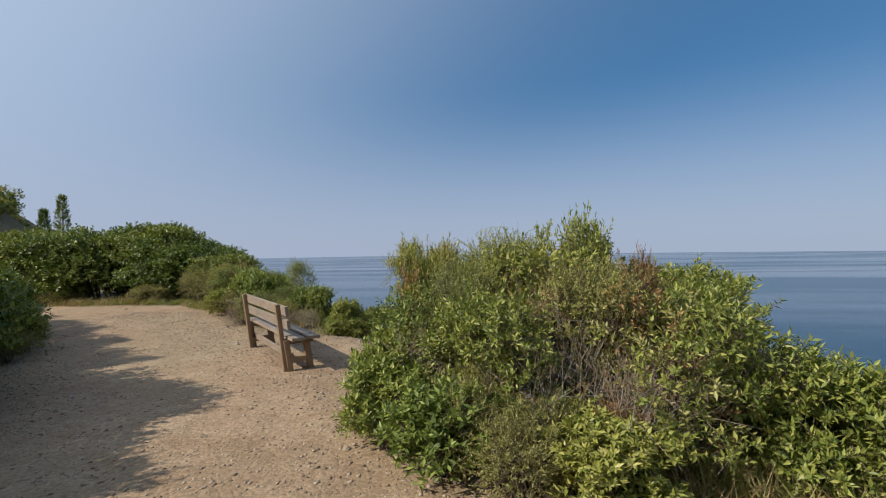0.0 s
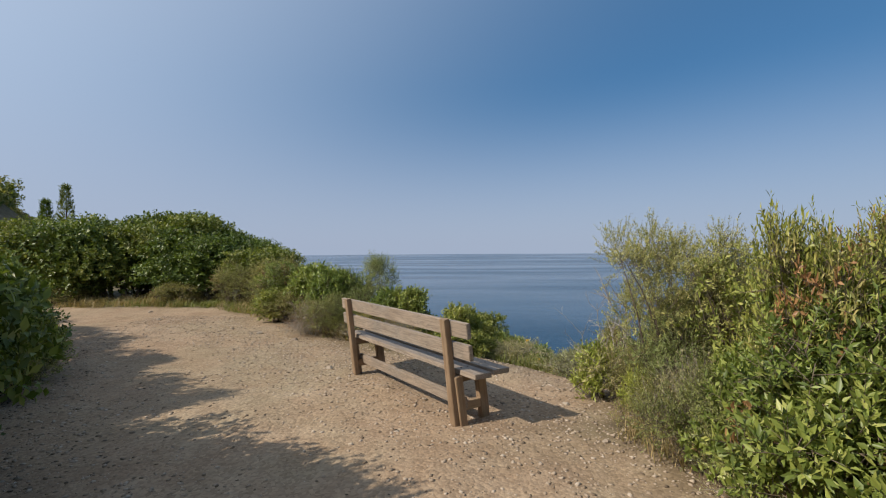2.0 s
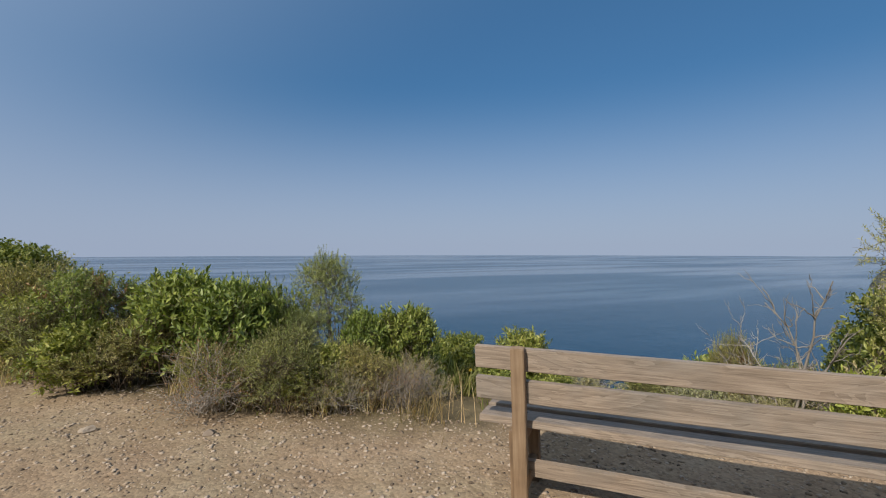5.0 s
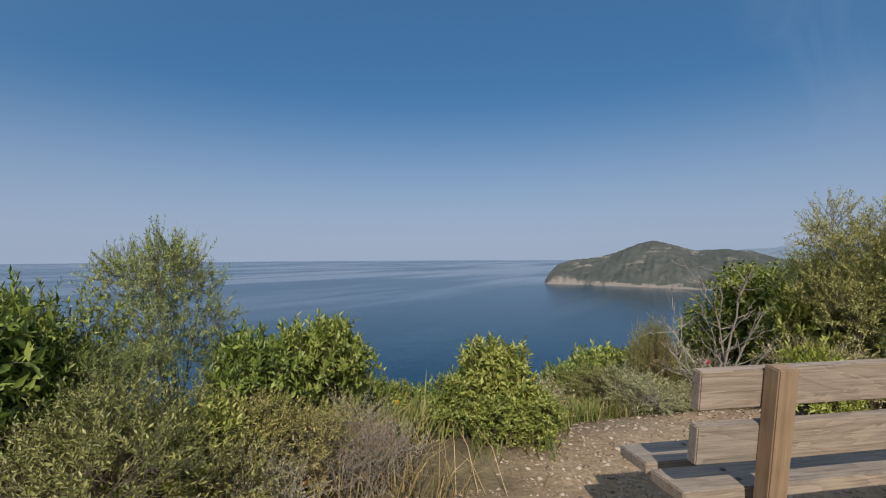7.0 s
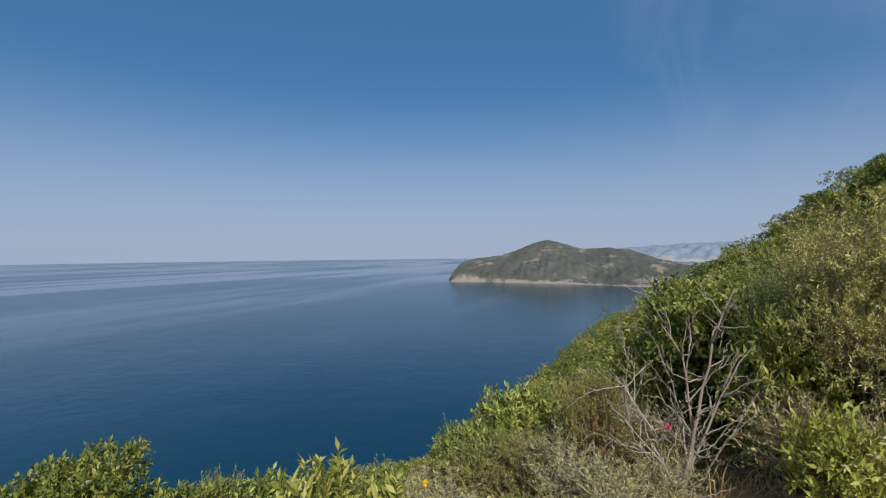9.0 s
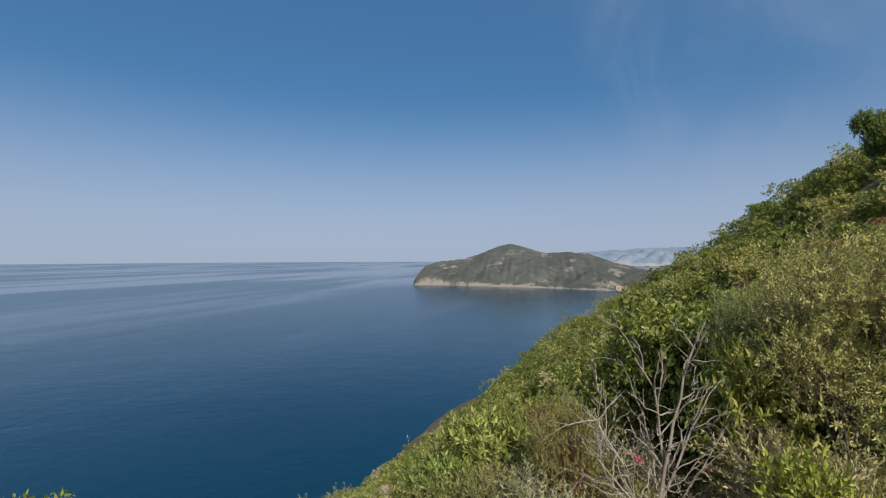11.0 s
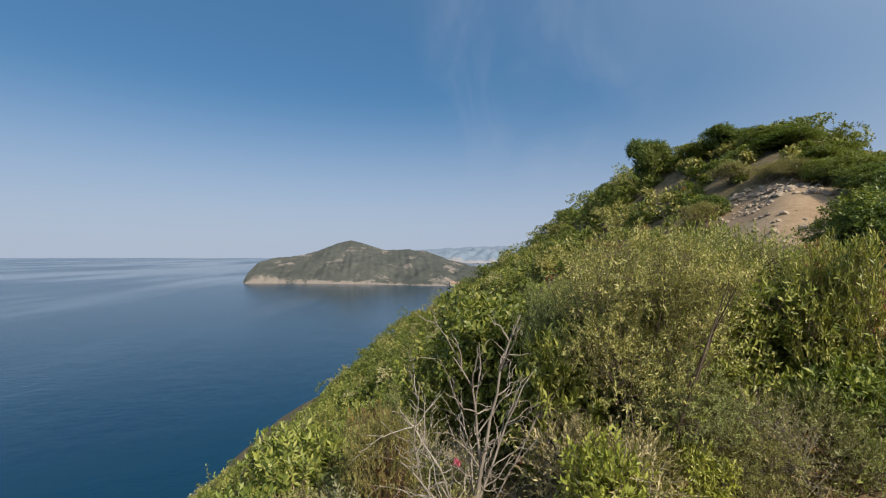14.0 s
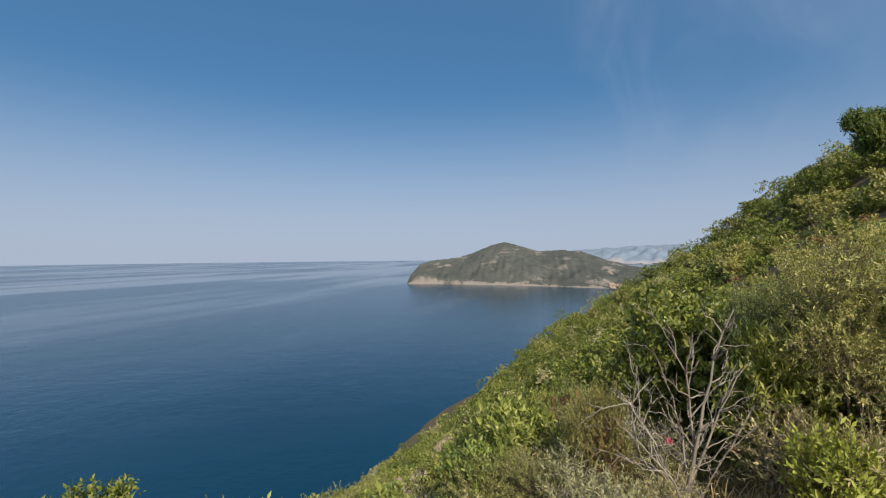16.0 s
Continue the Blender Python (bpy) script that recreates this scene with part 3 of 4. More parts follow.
# kind: crown radius, height, lumps, twigs, leaves a twig, twig length, leaf length, width, openness, limbs, limb radius, stem radius, leaf and wood materials
KINDS = {
    "broad": (0.85, 1.5, 26, 1050, 15, 0.17, 0.050, 0.017, 0.75, 34, 0.014, 0.0022, M_BROAD, M_BARK),
    "shoot": (0.5, 0.75, 17, 700, 14, 0.12, 0.050, 0.019, 0.75, 24, 0.009, 0.002, M_BROAD, M_BARK),
    "dark": (1.5, 2.3, 13, 2400, 9, 0.22, 0.078, 0.044, 0.8, 26, 0.03, 0.0, M_DARK, M_BARK),
    "airy": (0.85, 1.7, 20, 850, 30, 0.22, 0.026, 0.0085, 0.75, 40, 0.013, 0.0017, M_AIRY, M_BARK),
    "wispy": (0.85, 2.0, 15, 950, 22, 0.20, 0.030, 0.009, 0.75, 16, 0.017, 0.0014, M_AIRY, M_BARK),
    "heath": (0.75, 1.0, 9, 1000, 20, 0.20, 0.030, 0.009, 0.6, 36, 0.009, 0.0018, M_OLIVE, M_BARK),
    "sage": (0.5, 0.6, 6, 380, 14, 0.20, 0.035, 0.010, 0.45, 24, 0.006, 0.0015, M_SAGE, M_DEAD),
    "rust": (0.4, 0.9, 5, 330, 20, 0.16, 0.028, 0.008, 0.6, 20, 0.009, 0.0018, M_RUST, M_BARK),
    "lime": (0.35, 0.5, 5, 300, 12, 0.14, 0.045, 0.016, 0.7, 16, 0.007, 0.002, M_LIME, M_BARK),
    "brush": (0.7, 0.9, 7, 260, 7, 0.25, 0.026, 0.008, 0.6, 90, 0.007, 0.0022, M_RUST, M_DEAD),
    "twiggy": (0.7, 0.8, 7, 420, 12, 0.26, 0.028, 0.008, 0.6, 70, 0.007, 0.0020, M_SAGE, M_DEAD),
}
WORDS = {
    "broad": ("bright green broad-leaved shrub beside the trail", "shrub"),
    "shoot": ("low bright green leafy shrub on the brow", "shrub"),
    "dark": ("dense dark evergreen bush with glossy leaves", "bush"),
    "airy": ("thin airy shrub with fine grey-green leaves", "shrub"),
    "wispy": ("tall wispy shrub with sparse leaves on grey twigs", "shrub"),
    "heath": ("olive heath shrub with needle-like leaves", "shrub"),
    "sage": ("low silvery sage-like shrub on dry soil", "shrub"),
    "rust": ("rust-brown half-withered shrub among green ones", "shrub"),
    "lime": ("small lime-yellow spurge by the trail", "plant"),
    "brush": ("tangled brown dry brush on the brow", "brush"),
    "twiggy": ("grey twiggy shrub with sparse leaves", "shrub"),
}
MESHES = {}
MIXED = {"shoot": [(M_AIRY, 0.95), (M_RUST, 1.35)], "broad": [(M_OLIVE, 0.55), (M_RUST, 0.92)], "heath": [(M_SAGE, 0.85), (M_RUST, 1.3)], "airy": [(M_LIME, 1.15)], "twiggy": [(M_RUST, 0.9)]}


def plant_meshes(kind, variant):
    if (kind, variant) in MESHES:
        return MESHES[kind, variant]
    R, H, lumps, n, m, twig, L, W, op, nl, lr, sr, leaf, wood = KINDS[kind]
    rng = np.random.RandomState(sum(map(ord, kind)) * 7 + variant)
    p, o = crown_points(rng, n, R, H, lumps, lump=0.66 if kind in ("broad", "shoot", "airy", "wispy") else 1.0 if kind == "dark" else 0.8)
    if kind in ("airy", "wispy"):
        # leaves sit high, over bare stems
        p[:, 2] = 0.2 * H + 0.8 * p[:, 2]
    d = unit(o * 0.9 + np.array([0, 0, 0.35]) + 0.55 * rng.normal(size=o.shape))
    v, f = leaf_cloud(rng, p, d, m, twig, L, W, op)
    fol = mesh_np("foliage", v, f)
    fol.materials.append(leaf)
    if kind in MIXED:
        # withered and paler sprays in patches
        g = wave(p[:, 0] * 2 + p[:, 2], p[:, 1] * 2 - p[:, 2], 1.7 / R, variant + 90) + 0.25 * rng.normal(size=n)
        k = np.zeros(n, np.int32)
        for slot, (mat, level) in enumerate(MIXED[kind]):
            fol.materials.append(mat)
            k[g > level] = slot + 1
        k = np.repeat(k, m)
        fol.polygons.foreach_set("material_index", np.concatenate([k, k]))
    tips = p[rng.choice(n, nl, replace=False)]
    path, rad = limbs(rng, tips, lr, R)
    bv, bq = tubes(path, rad, 5)
    if sr:
        st = np.stack([p - d * twig * 0.5, p + d * twig * 0.4, p + d * twig * 1.05], 1)
        tv, tq = tubes(st, np.array([[sr * 1.4, sr, sr * 0.4]]).repeat(n, 0), 3)
        bq = np.concatenate([bq, tq + len(bv)])
        bv = np.concatenate([bv, tv])
    br = smooth(mesh_np("framework", bv, bq))
    br.materials.append(wood)
    MESHES[kind, variant] = fol, br
    return fol, br


def plant(kind, x, y, wide=1.0, tall=1.0, variant=0, turn=0.0, dz=0.0, lean=0.0, name="shrub", words=""):
    if kind == "broad" and tall < 0.78:
        kind, wide, tall = "shoot", wide * 1.7, tall * 2.0
    fol, br = plant_meshes(kind, variant)
    e = tagged(new(WORDS[kind][1]), words or WORDS[kind][0], WORDS[kind][1])
    e.matrix_basis = pose(x, y, land1(x, y) - 0.03 + dz, lean, 0, turn) @ Matrix.Diagonal((wide, wide, tall, 1))
    part("foliage", fol, None, e)
    part("framework", br, None, e)
    return e


# ---------------------------------------------------------------- the bench
def beam(size, m, wear=0.004, cuts=6, warp=0.003, seed=0):
    """A sawn timber: rounded edges and a slight warp along its length (its x axis)."""
    bm = bmesh.new()
    bmesh.ops.create_cube(bm, size=1, matrix=Matrix.Diagonal((*size, 1)))
    long_edges = [e for e in bm.edges if abs(e.verts[0].co.x - e.verts[1].co.x) > size[0] * 0.5]
    bmesh.ops.subdivide_edges(bm, edges=long_edges, cuts=cuts)
    bmesh.ops.bevel(bm, geom=[e for e in bm.edges if e.calc_face_angle(0) > 1.0], offset=wear, segments=2, affect="EDGES")
    for v in bm.verts:
        q = noise.noise_vector(Vector((v.co.x * 1.7 + seed * 9.1, seed * 3.3, 0.5)))
        v.co.y += q.y * warp
        v.co.z += q.z * warp
    return bm


def bar_between(name, a, b, w, t, parent, mat, seed=0, label=""):
    """A timber from a to b in the bench's own space; w across the bench's depth, t along its length."""
    a, b = Vector(a), Vector(b)
    d = b - a
    z = d.normalized()
    x = Vector((1, 0, 0)) if abs(z.x) < 0.9 else Vector((0, 1, 0))
    y = z.cross(x).normalized()
    x = y.cross(z).normalized()
    m = Matrix((x, y, z)).transposed().to_4x4()
    m.translation = (a + b) / 2
    bm = bmesh.new()
    bmesh.ops.create_cube(bm, size=1, matrix=Matrix.Diagonal((t, w, d.length, 1)))
    bmesh.ops.bevel(bm, geom=bm.edges[:], offset=0.004, segments=2, affect="EDGES")
    return part(name, bm, mat, parent, label, m)


bench = tagged(new("park_bench"), "weathered brown wooden bench with plank seat and back", "bench")
BX, BY = -2.555, 7.99
BZ = land1(BX, BY)
# x runs from the trail's near end to its far end, y towards the sea, z up
bench.matrix_basis = pose(BX, BY, BZ, 0, 0, math.degrees(math.atan2(-0.745, 0.666)))
HALF = 1.20


def back_y(z):
    return 0.025 - 0.105 * z / 0.87


def plank(name, y, z, w, t, tilt, seed, half=HALF, mat=None):
    return part(name, beam((2 * half, t, w), None, seed=seed, warp=0.004), mat or M_WOOD, bench, "", pose(0, y, z, tilt))


TILT = math.degrees(math.atan2(0.105, 0.87))
plank("back_plank", back_y(0.80) + 0.048, 0.800, 0.125, 0.040, TILT, 1)
plank("back_plank", back_y(0.63) + 0.048, 0.625, 0.125, 0.040, TILT, 2)
plank("seat_plank", 0.125, 0.428, 0.175, 0.042, 88, 3)
plank("seat_plank", 0.322, 0.434, 0.175, 0.042, 88, 4)
plank("stretcher", 0.105, 0.165, 0.095, 0.036, 8, 5, half=1.0, mat=M_WOOD)
for sx in (-0.95, 0.95):
    bar_between("post", (sx, back_y(-0.08), -0.08), (sx, back_y(0.875), 0.875), 0.055, 0.072, bench, M_POST)
    bar_between("front_leg", (sx * 0.985, 0.365, -0.08), (sx * 0.985, 0.30, 0.40), 0.085, 0.06, bench, M_POST)
    bar_between("brace", (sx * 1.045, 0.085, -0.06), (sx * 1.045, 0.02, 0.40), 0.07, 0.045, bench, M_POST)
    bar_between("seat_bearer", (sx, -0.035, 0.372), (sx, 0.385, 0.38), 0.075, 0.055, bench, M_POST)
    bar_between("foot_rail", (sx * 0.985, 0.03, 0.12), (sx * 0.985, 0.37, 0.12), 0.075, 0.05, bench, M_POST)
    for yy in (0.09, 0.16, 0.29, 0.36):
        bm = bmesh.new()
        bmesh.ops.create_uvsphere(bm, u_segments=10, v_segments=6, radius=0.010, matrix=Matrix.Diagonal((1, 1, 0.4, 1)))
        part("screw_head", bm, M_BOLT, bench, "dark screw head", Matrix.Translation((sx, yy, 0.4515 if yy < 0.2 else 0.4575)))


# ---------------------------------------------------------------- shrubs round the ledge
rp = random.Random(11)


def thicket(rows):
    for kind, x, y, wide, tall in rows:
        plant(kind, x + rp.uniform(-0.06, 0.06), y + rp.uniform(-0.06, 0.06), wide * rp.uniform(0.94, 1.06), tall * rp.uniform(0.94, 1.06),
              rp.randrange(3), rp.uniform(0, 360))


# the tall thicket between the trail and the drop, past the near end of the bench
thicket([
    ("broad", 0.35, 6.0, 0.9, 0.95), ("broad", 0.02, 5.75, 0.62, 0.62), ("broad", 0.1, 5.25, 0.6, 0.5), ("broad", 0.55, 4.75, 0.65, 0.45), ("broad", -0.05, 6.5, 0.55, 0.6), ("broad", 0.2, 6.25, 0.5, 1.18), ("broad", 0.75, 5.2, 0.9, 0.85), ("broad", 1.3, 5.9, 1.0, 1.22), ("broad", 1.2, 6.9, 1.0, 1.1),
    ("broad", 2.1, 5.0, 0.95, 0.9), ("broad", 2.3, 6.1, 1.0, 1.1), ("broad", 1.66, 6.0, 0.6, 1.32), ("broad", 0.5, 7.0, 0.9, 1.05), ("broad", 2.75, 4.7, 0.62, 0.62),
    ("wispy", -0.10, 7.68, 0.72, 0.84), ("wispy", 0.42, 7.5, 0.7, 0.88), ("airy", -0.05, 7.45, 0.6, 0.6), ("airy", 0.6, 8.0, 0.75, 0.9), ("airy", 1.3, 7.8, 0.9, 0.70), ("airy", 1.9, 7.2, 0.9, 0.74), ("airy", 1.0, 6.5, 0.8, 1.02),
    ("rust", 0.2, 5.6, 1.0, 0.8), ("rust", 1.0, 5.4, 0.9, 1.35), ("rust", 1.9, 5.6, 0.9, 1.6), ("rust", 1.6, 4.7, 0.9, 0.7),
    ("heath", -0.05, 6.7, 0.7, 0.7), ("heath", -0.15, 7.2, 0.5, 0.5), ("heath", 1.0, 4.5, 0.7, 0.6), ("broad", 1.5, 4.35, 0.62, 0.42),
    ("dark", 2.4, 6.9, 0.7, 0.8), ("heath", 3.1, 5.6, 1.0, 0.95), ("broad", 3.2, 6.4, 0.8, 0.6), ("sage", 3.6, 4.0, 0.9, 0.6),
    ("twiggy", 0.0, 6.2, 0.7, 0.7), ("brush", 0.25, 5.45, 0.8, 1.0), ("brush", 1.0, 5.0, 0.9, 1.1), ("twiggy", 0.6, 5.15, 0.8, 0.9), ("brush", 1.8, 4.8, 0.8, 1.0), ("twiggy", -0.1, 7.0, 0.6, 0.8), ("brush", 1.4, 5.3, 0.8, 1.6), ("heath", 0.7, 4.95, 0.6, 0.7), ("airy", 1.5, 5.2, 0.6, 0.9), ("airy", 0.5, 5.7, 0.5, 0.9), ("heath", 2.6, 3.5, 0.7, 0.45),
])
# beyond the bench's near end, on the brow
thicket([
    ("lime", -0.55, 8.28, 0.9, 1.1), ("lime", -0.30, 7.55, 0.55, 0.8), ("sage", -0.15, 8.2, 0.9, 0.9), ("sage", -0.6, 9.45, 0.9, 0.6), ("sage", -0.3, 9.1, 0.6, 0.45),
    ("heath", 0.25, 9.5, 0.8, 0.75), ("heath", -0.08, 9.42, 0.36, 0.95), ("rust", -0.02, 9.38, 0.32, 0.85), ("heath", -0.25, 10.1, 0.7, 0.65), ("broad", 0.0, 10.3, 0.5, 0.55),
    ("broad", 0.75, 10.1, 0.7, 0.7), ("heath", 1.1, 9.4, 0.9, 1.0), ("broad", 1.5, 8.9, 0.7, 0.9), ("twiggy", 0.55, 9.2, 0.9, 0.8),
    ("heath", -0.35, 7.9, 0.5, 0.5), ("broad", 0.3, 8.1, 0.55, 0.8), ("dark", 1.6, 8.2, 0.7, 0.75), ("heath", 1.7, 9.9, 1.0, 0.9),
    ("broad", 1.5, 10.9, 0.8, 0.8), ("heath", 2.4, 9.3, 1.1, 1.0), ("twiggy", 0.5, 11.0, 0.9, 0.7), ("sage", 0.1, 10.9, 0.9, 0.8),
])
# the clump in front of the bench's far end
thicket([("broad", -2.2, 10.08, 0.34, 0.25), ("broad", -2.0, 9.98, 0.36, 0.22), ("broad", -2.03, 10.24, 0.48, 0.48), ("broad", -1.80, 10.38, 0.40, 0.40), ("broad", -2.16, 10.45, 0.34, 0.32), ("sage", -1.3, 10.2, 0.8, 0.6), ("broad", -1.85, 10.05, 0.36, 0.24)])
# seaward edge beyond the bench's far end, along the trail
thicket([
    ("wispy", -3.60, 11.6, 0.60, 0.78), ("broad", -4.2, 11.8, 0.5, 0.80), ("airy", -3.95, 11.45, 0.42, 0.52), ("broad", -2.95, 11.05, 0.45, 0.56), ("broad", -3.35, 11.25, 0.5, 0.58), ("heath", -3.55, 10.75, 0.6, 0.55), ("broad", -3.9, 10.75, 0.4, 0.4), ("brush", -3.25, 10.45, 0.55, 0.45),
    ("twiggy", -3.75, 10.6, 0.6, 0.5), ("heath", -4.1, 10.9, 0.8, 0.75), ("broad", -4.6, 11.6, 0.7, 0.7), ("broad", -5.0, 12.1, 0.75, 0.78), ("brush", -4.75, 11.2, 0.9, 0.7),
    ("heath", -4.7, 11.4, 0.7, 0.6), ("heath", -5.5, 12.2, 0.9, 0.75), ("broad", -5.9, 12.8, 0.8, 0.8), ("heath", -6.3, 12.9, 0.9, 0.85), ("broad", -5.9, 12.3, 0.6, 0.5),
    ("heath", -7.0, 14.3, 1.2, 1.2), ("dark", -7.6, 15.6, 0.8, 0.72), ("heath", -7.9, 14.6, 1.1, 1.0), ("heath", -8.6, 15.2, 1.2, 1.1), ("broad", -6.6, 13.6, 0.7, 0.6),
    ("broad", -2.75, 11.2, 0.4, 0.3), ("twiggy", -3.0, 10.6, 0.6, 0.5), ("rust", -3.35, 11.15, 0.6, 0.5), ("heath", -4.4, 12.4, 0.9, 0.8), ("broad", -5.2, 13.2, 0.8, 0.75),
])
# the dense evergreen clump where the trail bends
thicket([
    ("dark", -9.6, 15.9, 1.0, 0.90), ("dark", -10.9, 16.2, 1.15, 1.05), ("dark", -12.3, 16.3, 1.2, 1.15), ("dark", -13.8, 16.2, 1.2, 1.2), ("dark", -11.4, 17.9, 1.3, 1.25),
    ("dark", -13.2, 18.0, 1.3, 1.35), ("dark", -15.2, 16.0, 1.1, 1.05), ("dark", -9.2, 17.3, 1.0, 0.9), ("dark", -16.8, 15.6, 1.1, 1.1), ("dark", -15.6, 18.2, 1.3, 1.2),
    ("dark", -18.5, 15.0, 1.2, 1.1), ("heath", -10.2, 14.9, 0.9, 0.6), ("heath", -13.2, 15.0, 1.0, 0.5), ("heath", -15.0, 14.5, 1.0, 0.6), ("dark", -18.0, 18.0, 1.3, 1.15),
    ("dark", -20.5, 14.0, 1.2, 0.9),
])
# the hedge on the inland side of the trail
thicket([
    ("dark", -7.85, 8.00, 0.75, 0.62), ("dark", -7.15, 6.80, 0.8, 0.66), ("dark", -6.35, 5.50, 0.9, 0.74), ("dark", -5.25, 4.25, 0.95, 0.92), ("dark", -4.35, 2.90, 0.95, 0.98),
    ("dark", -3.45, 1.50, 0.95, 0.98), ("dark", -2.85, -0.30, 0.95, 0.78), ("dark", -9.05, 8.80, 0.8, 0.70), ("dark", -8.05, 6.10, 1.0, 0.90), ("dark", -6.75, 3.50, 1.1, 0.94),
    ("dark", -5.15, 0.90, 1.1, 0.94), ("dark", -10.75, 9.50, 0.9, 0.70), ("dark", -12.75, 9.70, 1.0, 0.78), ("broad", -6.75, 8.15, 0.5, 0.5), ("heath", -6.35, 7.5, 0.6, 0.5), ("heath", -5.6, 6.3, 0.6, 0.5),
    ("dark", -1.55, -2.70, 1.0, 0.86), ("dark", 0.05, -5.10, 1.1, 0.94), ("heath", -4.6, 4.6, 0.6, 0.45), ("dark", -3.9, 3.3, 0.8, 0.95), ("dark", -3.1, 1.9, 0.8, 0.95), ("dark", -4.9, 5.0, 0.7, 0.92), ("dark", -6.15, 6.8, 0.5, 0.85), ("dark", -4.95, 5.6, 0.42, 0.62), ("dark", -4.2, 4.1, 0.5, 0.8), ("dark", -2.4, 0.5, 0.8, 0.95),
])
# inland trees past the start of the trail
thicket([
    ("dark", 6.6, -4.6, 1.2, 0.94), ("dark", 8.6, -6.0, 1.4, 1.22), ("dark", 11.0, -7.2, 1.4, 1.30), ("dark", 12.8, -8.0, 1.5, 1.37), ("dark", 10.5, -9.5, 1.6, 1.58), ("dark", 13.6, -11.0, 1.5, 1.1),
    ("heath", 5.6, 2.4, 1.0, 0.8), ("heath", 5.0, 3.8, 1.1, 0.8), ("dark", 8.2, 1.2, 0.9, 0.60), ("heath", 7.0, 2.8, 1.2, 0.8), ("dark", 13.6, -12.9, 1.6, 1.5), ("dark", 16.6, -15.6, 1.6, 1.0),
    ("heath", 11.5, -1.5, 1.3, 0.9), ("dark", 12.5, 0.2, 1.0, 0.60), ("heath", 14.5, -2.5, 1.3, 1.0), ("broad", 10.0, 0.5, 1.3, 0.8), ("dark", 4.2, -4.6, 1.1, 0.79),
])
# trees standing out on the hill's crest
for x, y, wide, tall in ((51.0, -20.6, 1.7, 2.7), (49.6, -21.2, 1.3, 2.1), (45.2, -23.2, 1.9, 1.0), (42.6, -24.2, 1.9, 1.4), (41.0, -25.6, 1.7, 1.0), (37.4, -24.4, 1.9, 0.8), (35.2, -23.6, 1.9, 0.8),
                         (33.2, -22.8, 1.8, 0.7), (31.0, -22.4, 1.8, 0.6), (28.6, -22.4, 1.6, 0.5), (26.3, -21.0, 1.5, 0.6), (24.4, -21.4, 1.5, 0.8), (22.6, -20.2, 1.5, 0.8),
                         (25.4, -19.0, 1.5, 0.8), (22.0, -18.2, 1.4, 0.75), (60.0, -19.5, 1.4, 1.3), (72.0, -18.0, 1.4, 1.4), (84.0, -19.0, 1.5, 1.5)):
    plant("dark", x, y, wide, tall, rp.randrange(3), rp.uniform(0, 360), words="tall dark evergreen standing on the hill's crest")
for kind, x, y, wide, tall in (("heath", 25.6, -10.6, 2.0, 1.8), ("dark", 27.6, -12.4, 1.0, 0.8), ("heath", 30.5, -16.5, 2.2, 1.7), ("heath", 27.0, -16.6, 2.0, 1.3), ("heath", 25.2, -17.0, 2.0, 1.4), ("dark", 22.8, -16.6, 1.2, 0.8), ("dark", 19.2, -15.0, 1.2, 0.75)):
    plant(kind, x, y, wide, tall, rp.randrange(3), rp.uniform(0, 360), words="rounded scrub bush beside the hillside scar")
# bright shrubs and withered heath at the slope's edge
thicket([("broad", 3.33, 10.38, 0.75, 1.18), ("broad", 2.87, 10.80, 0.65, 0.87), ("twiggy", 1.79, 9.95, 0.75, 1.06), ("rust", 2.75, 9.41, 1.5, 1.37), ("brush", 2.19, 9.45, 0.8, 0.94)])
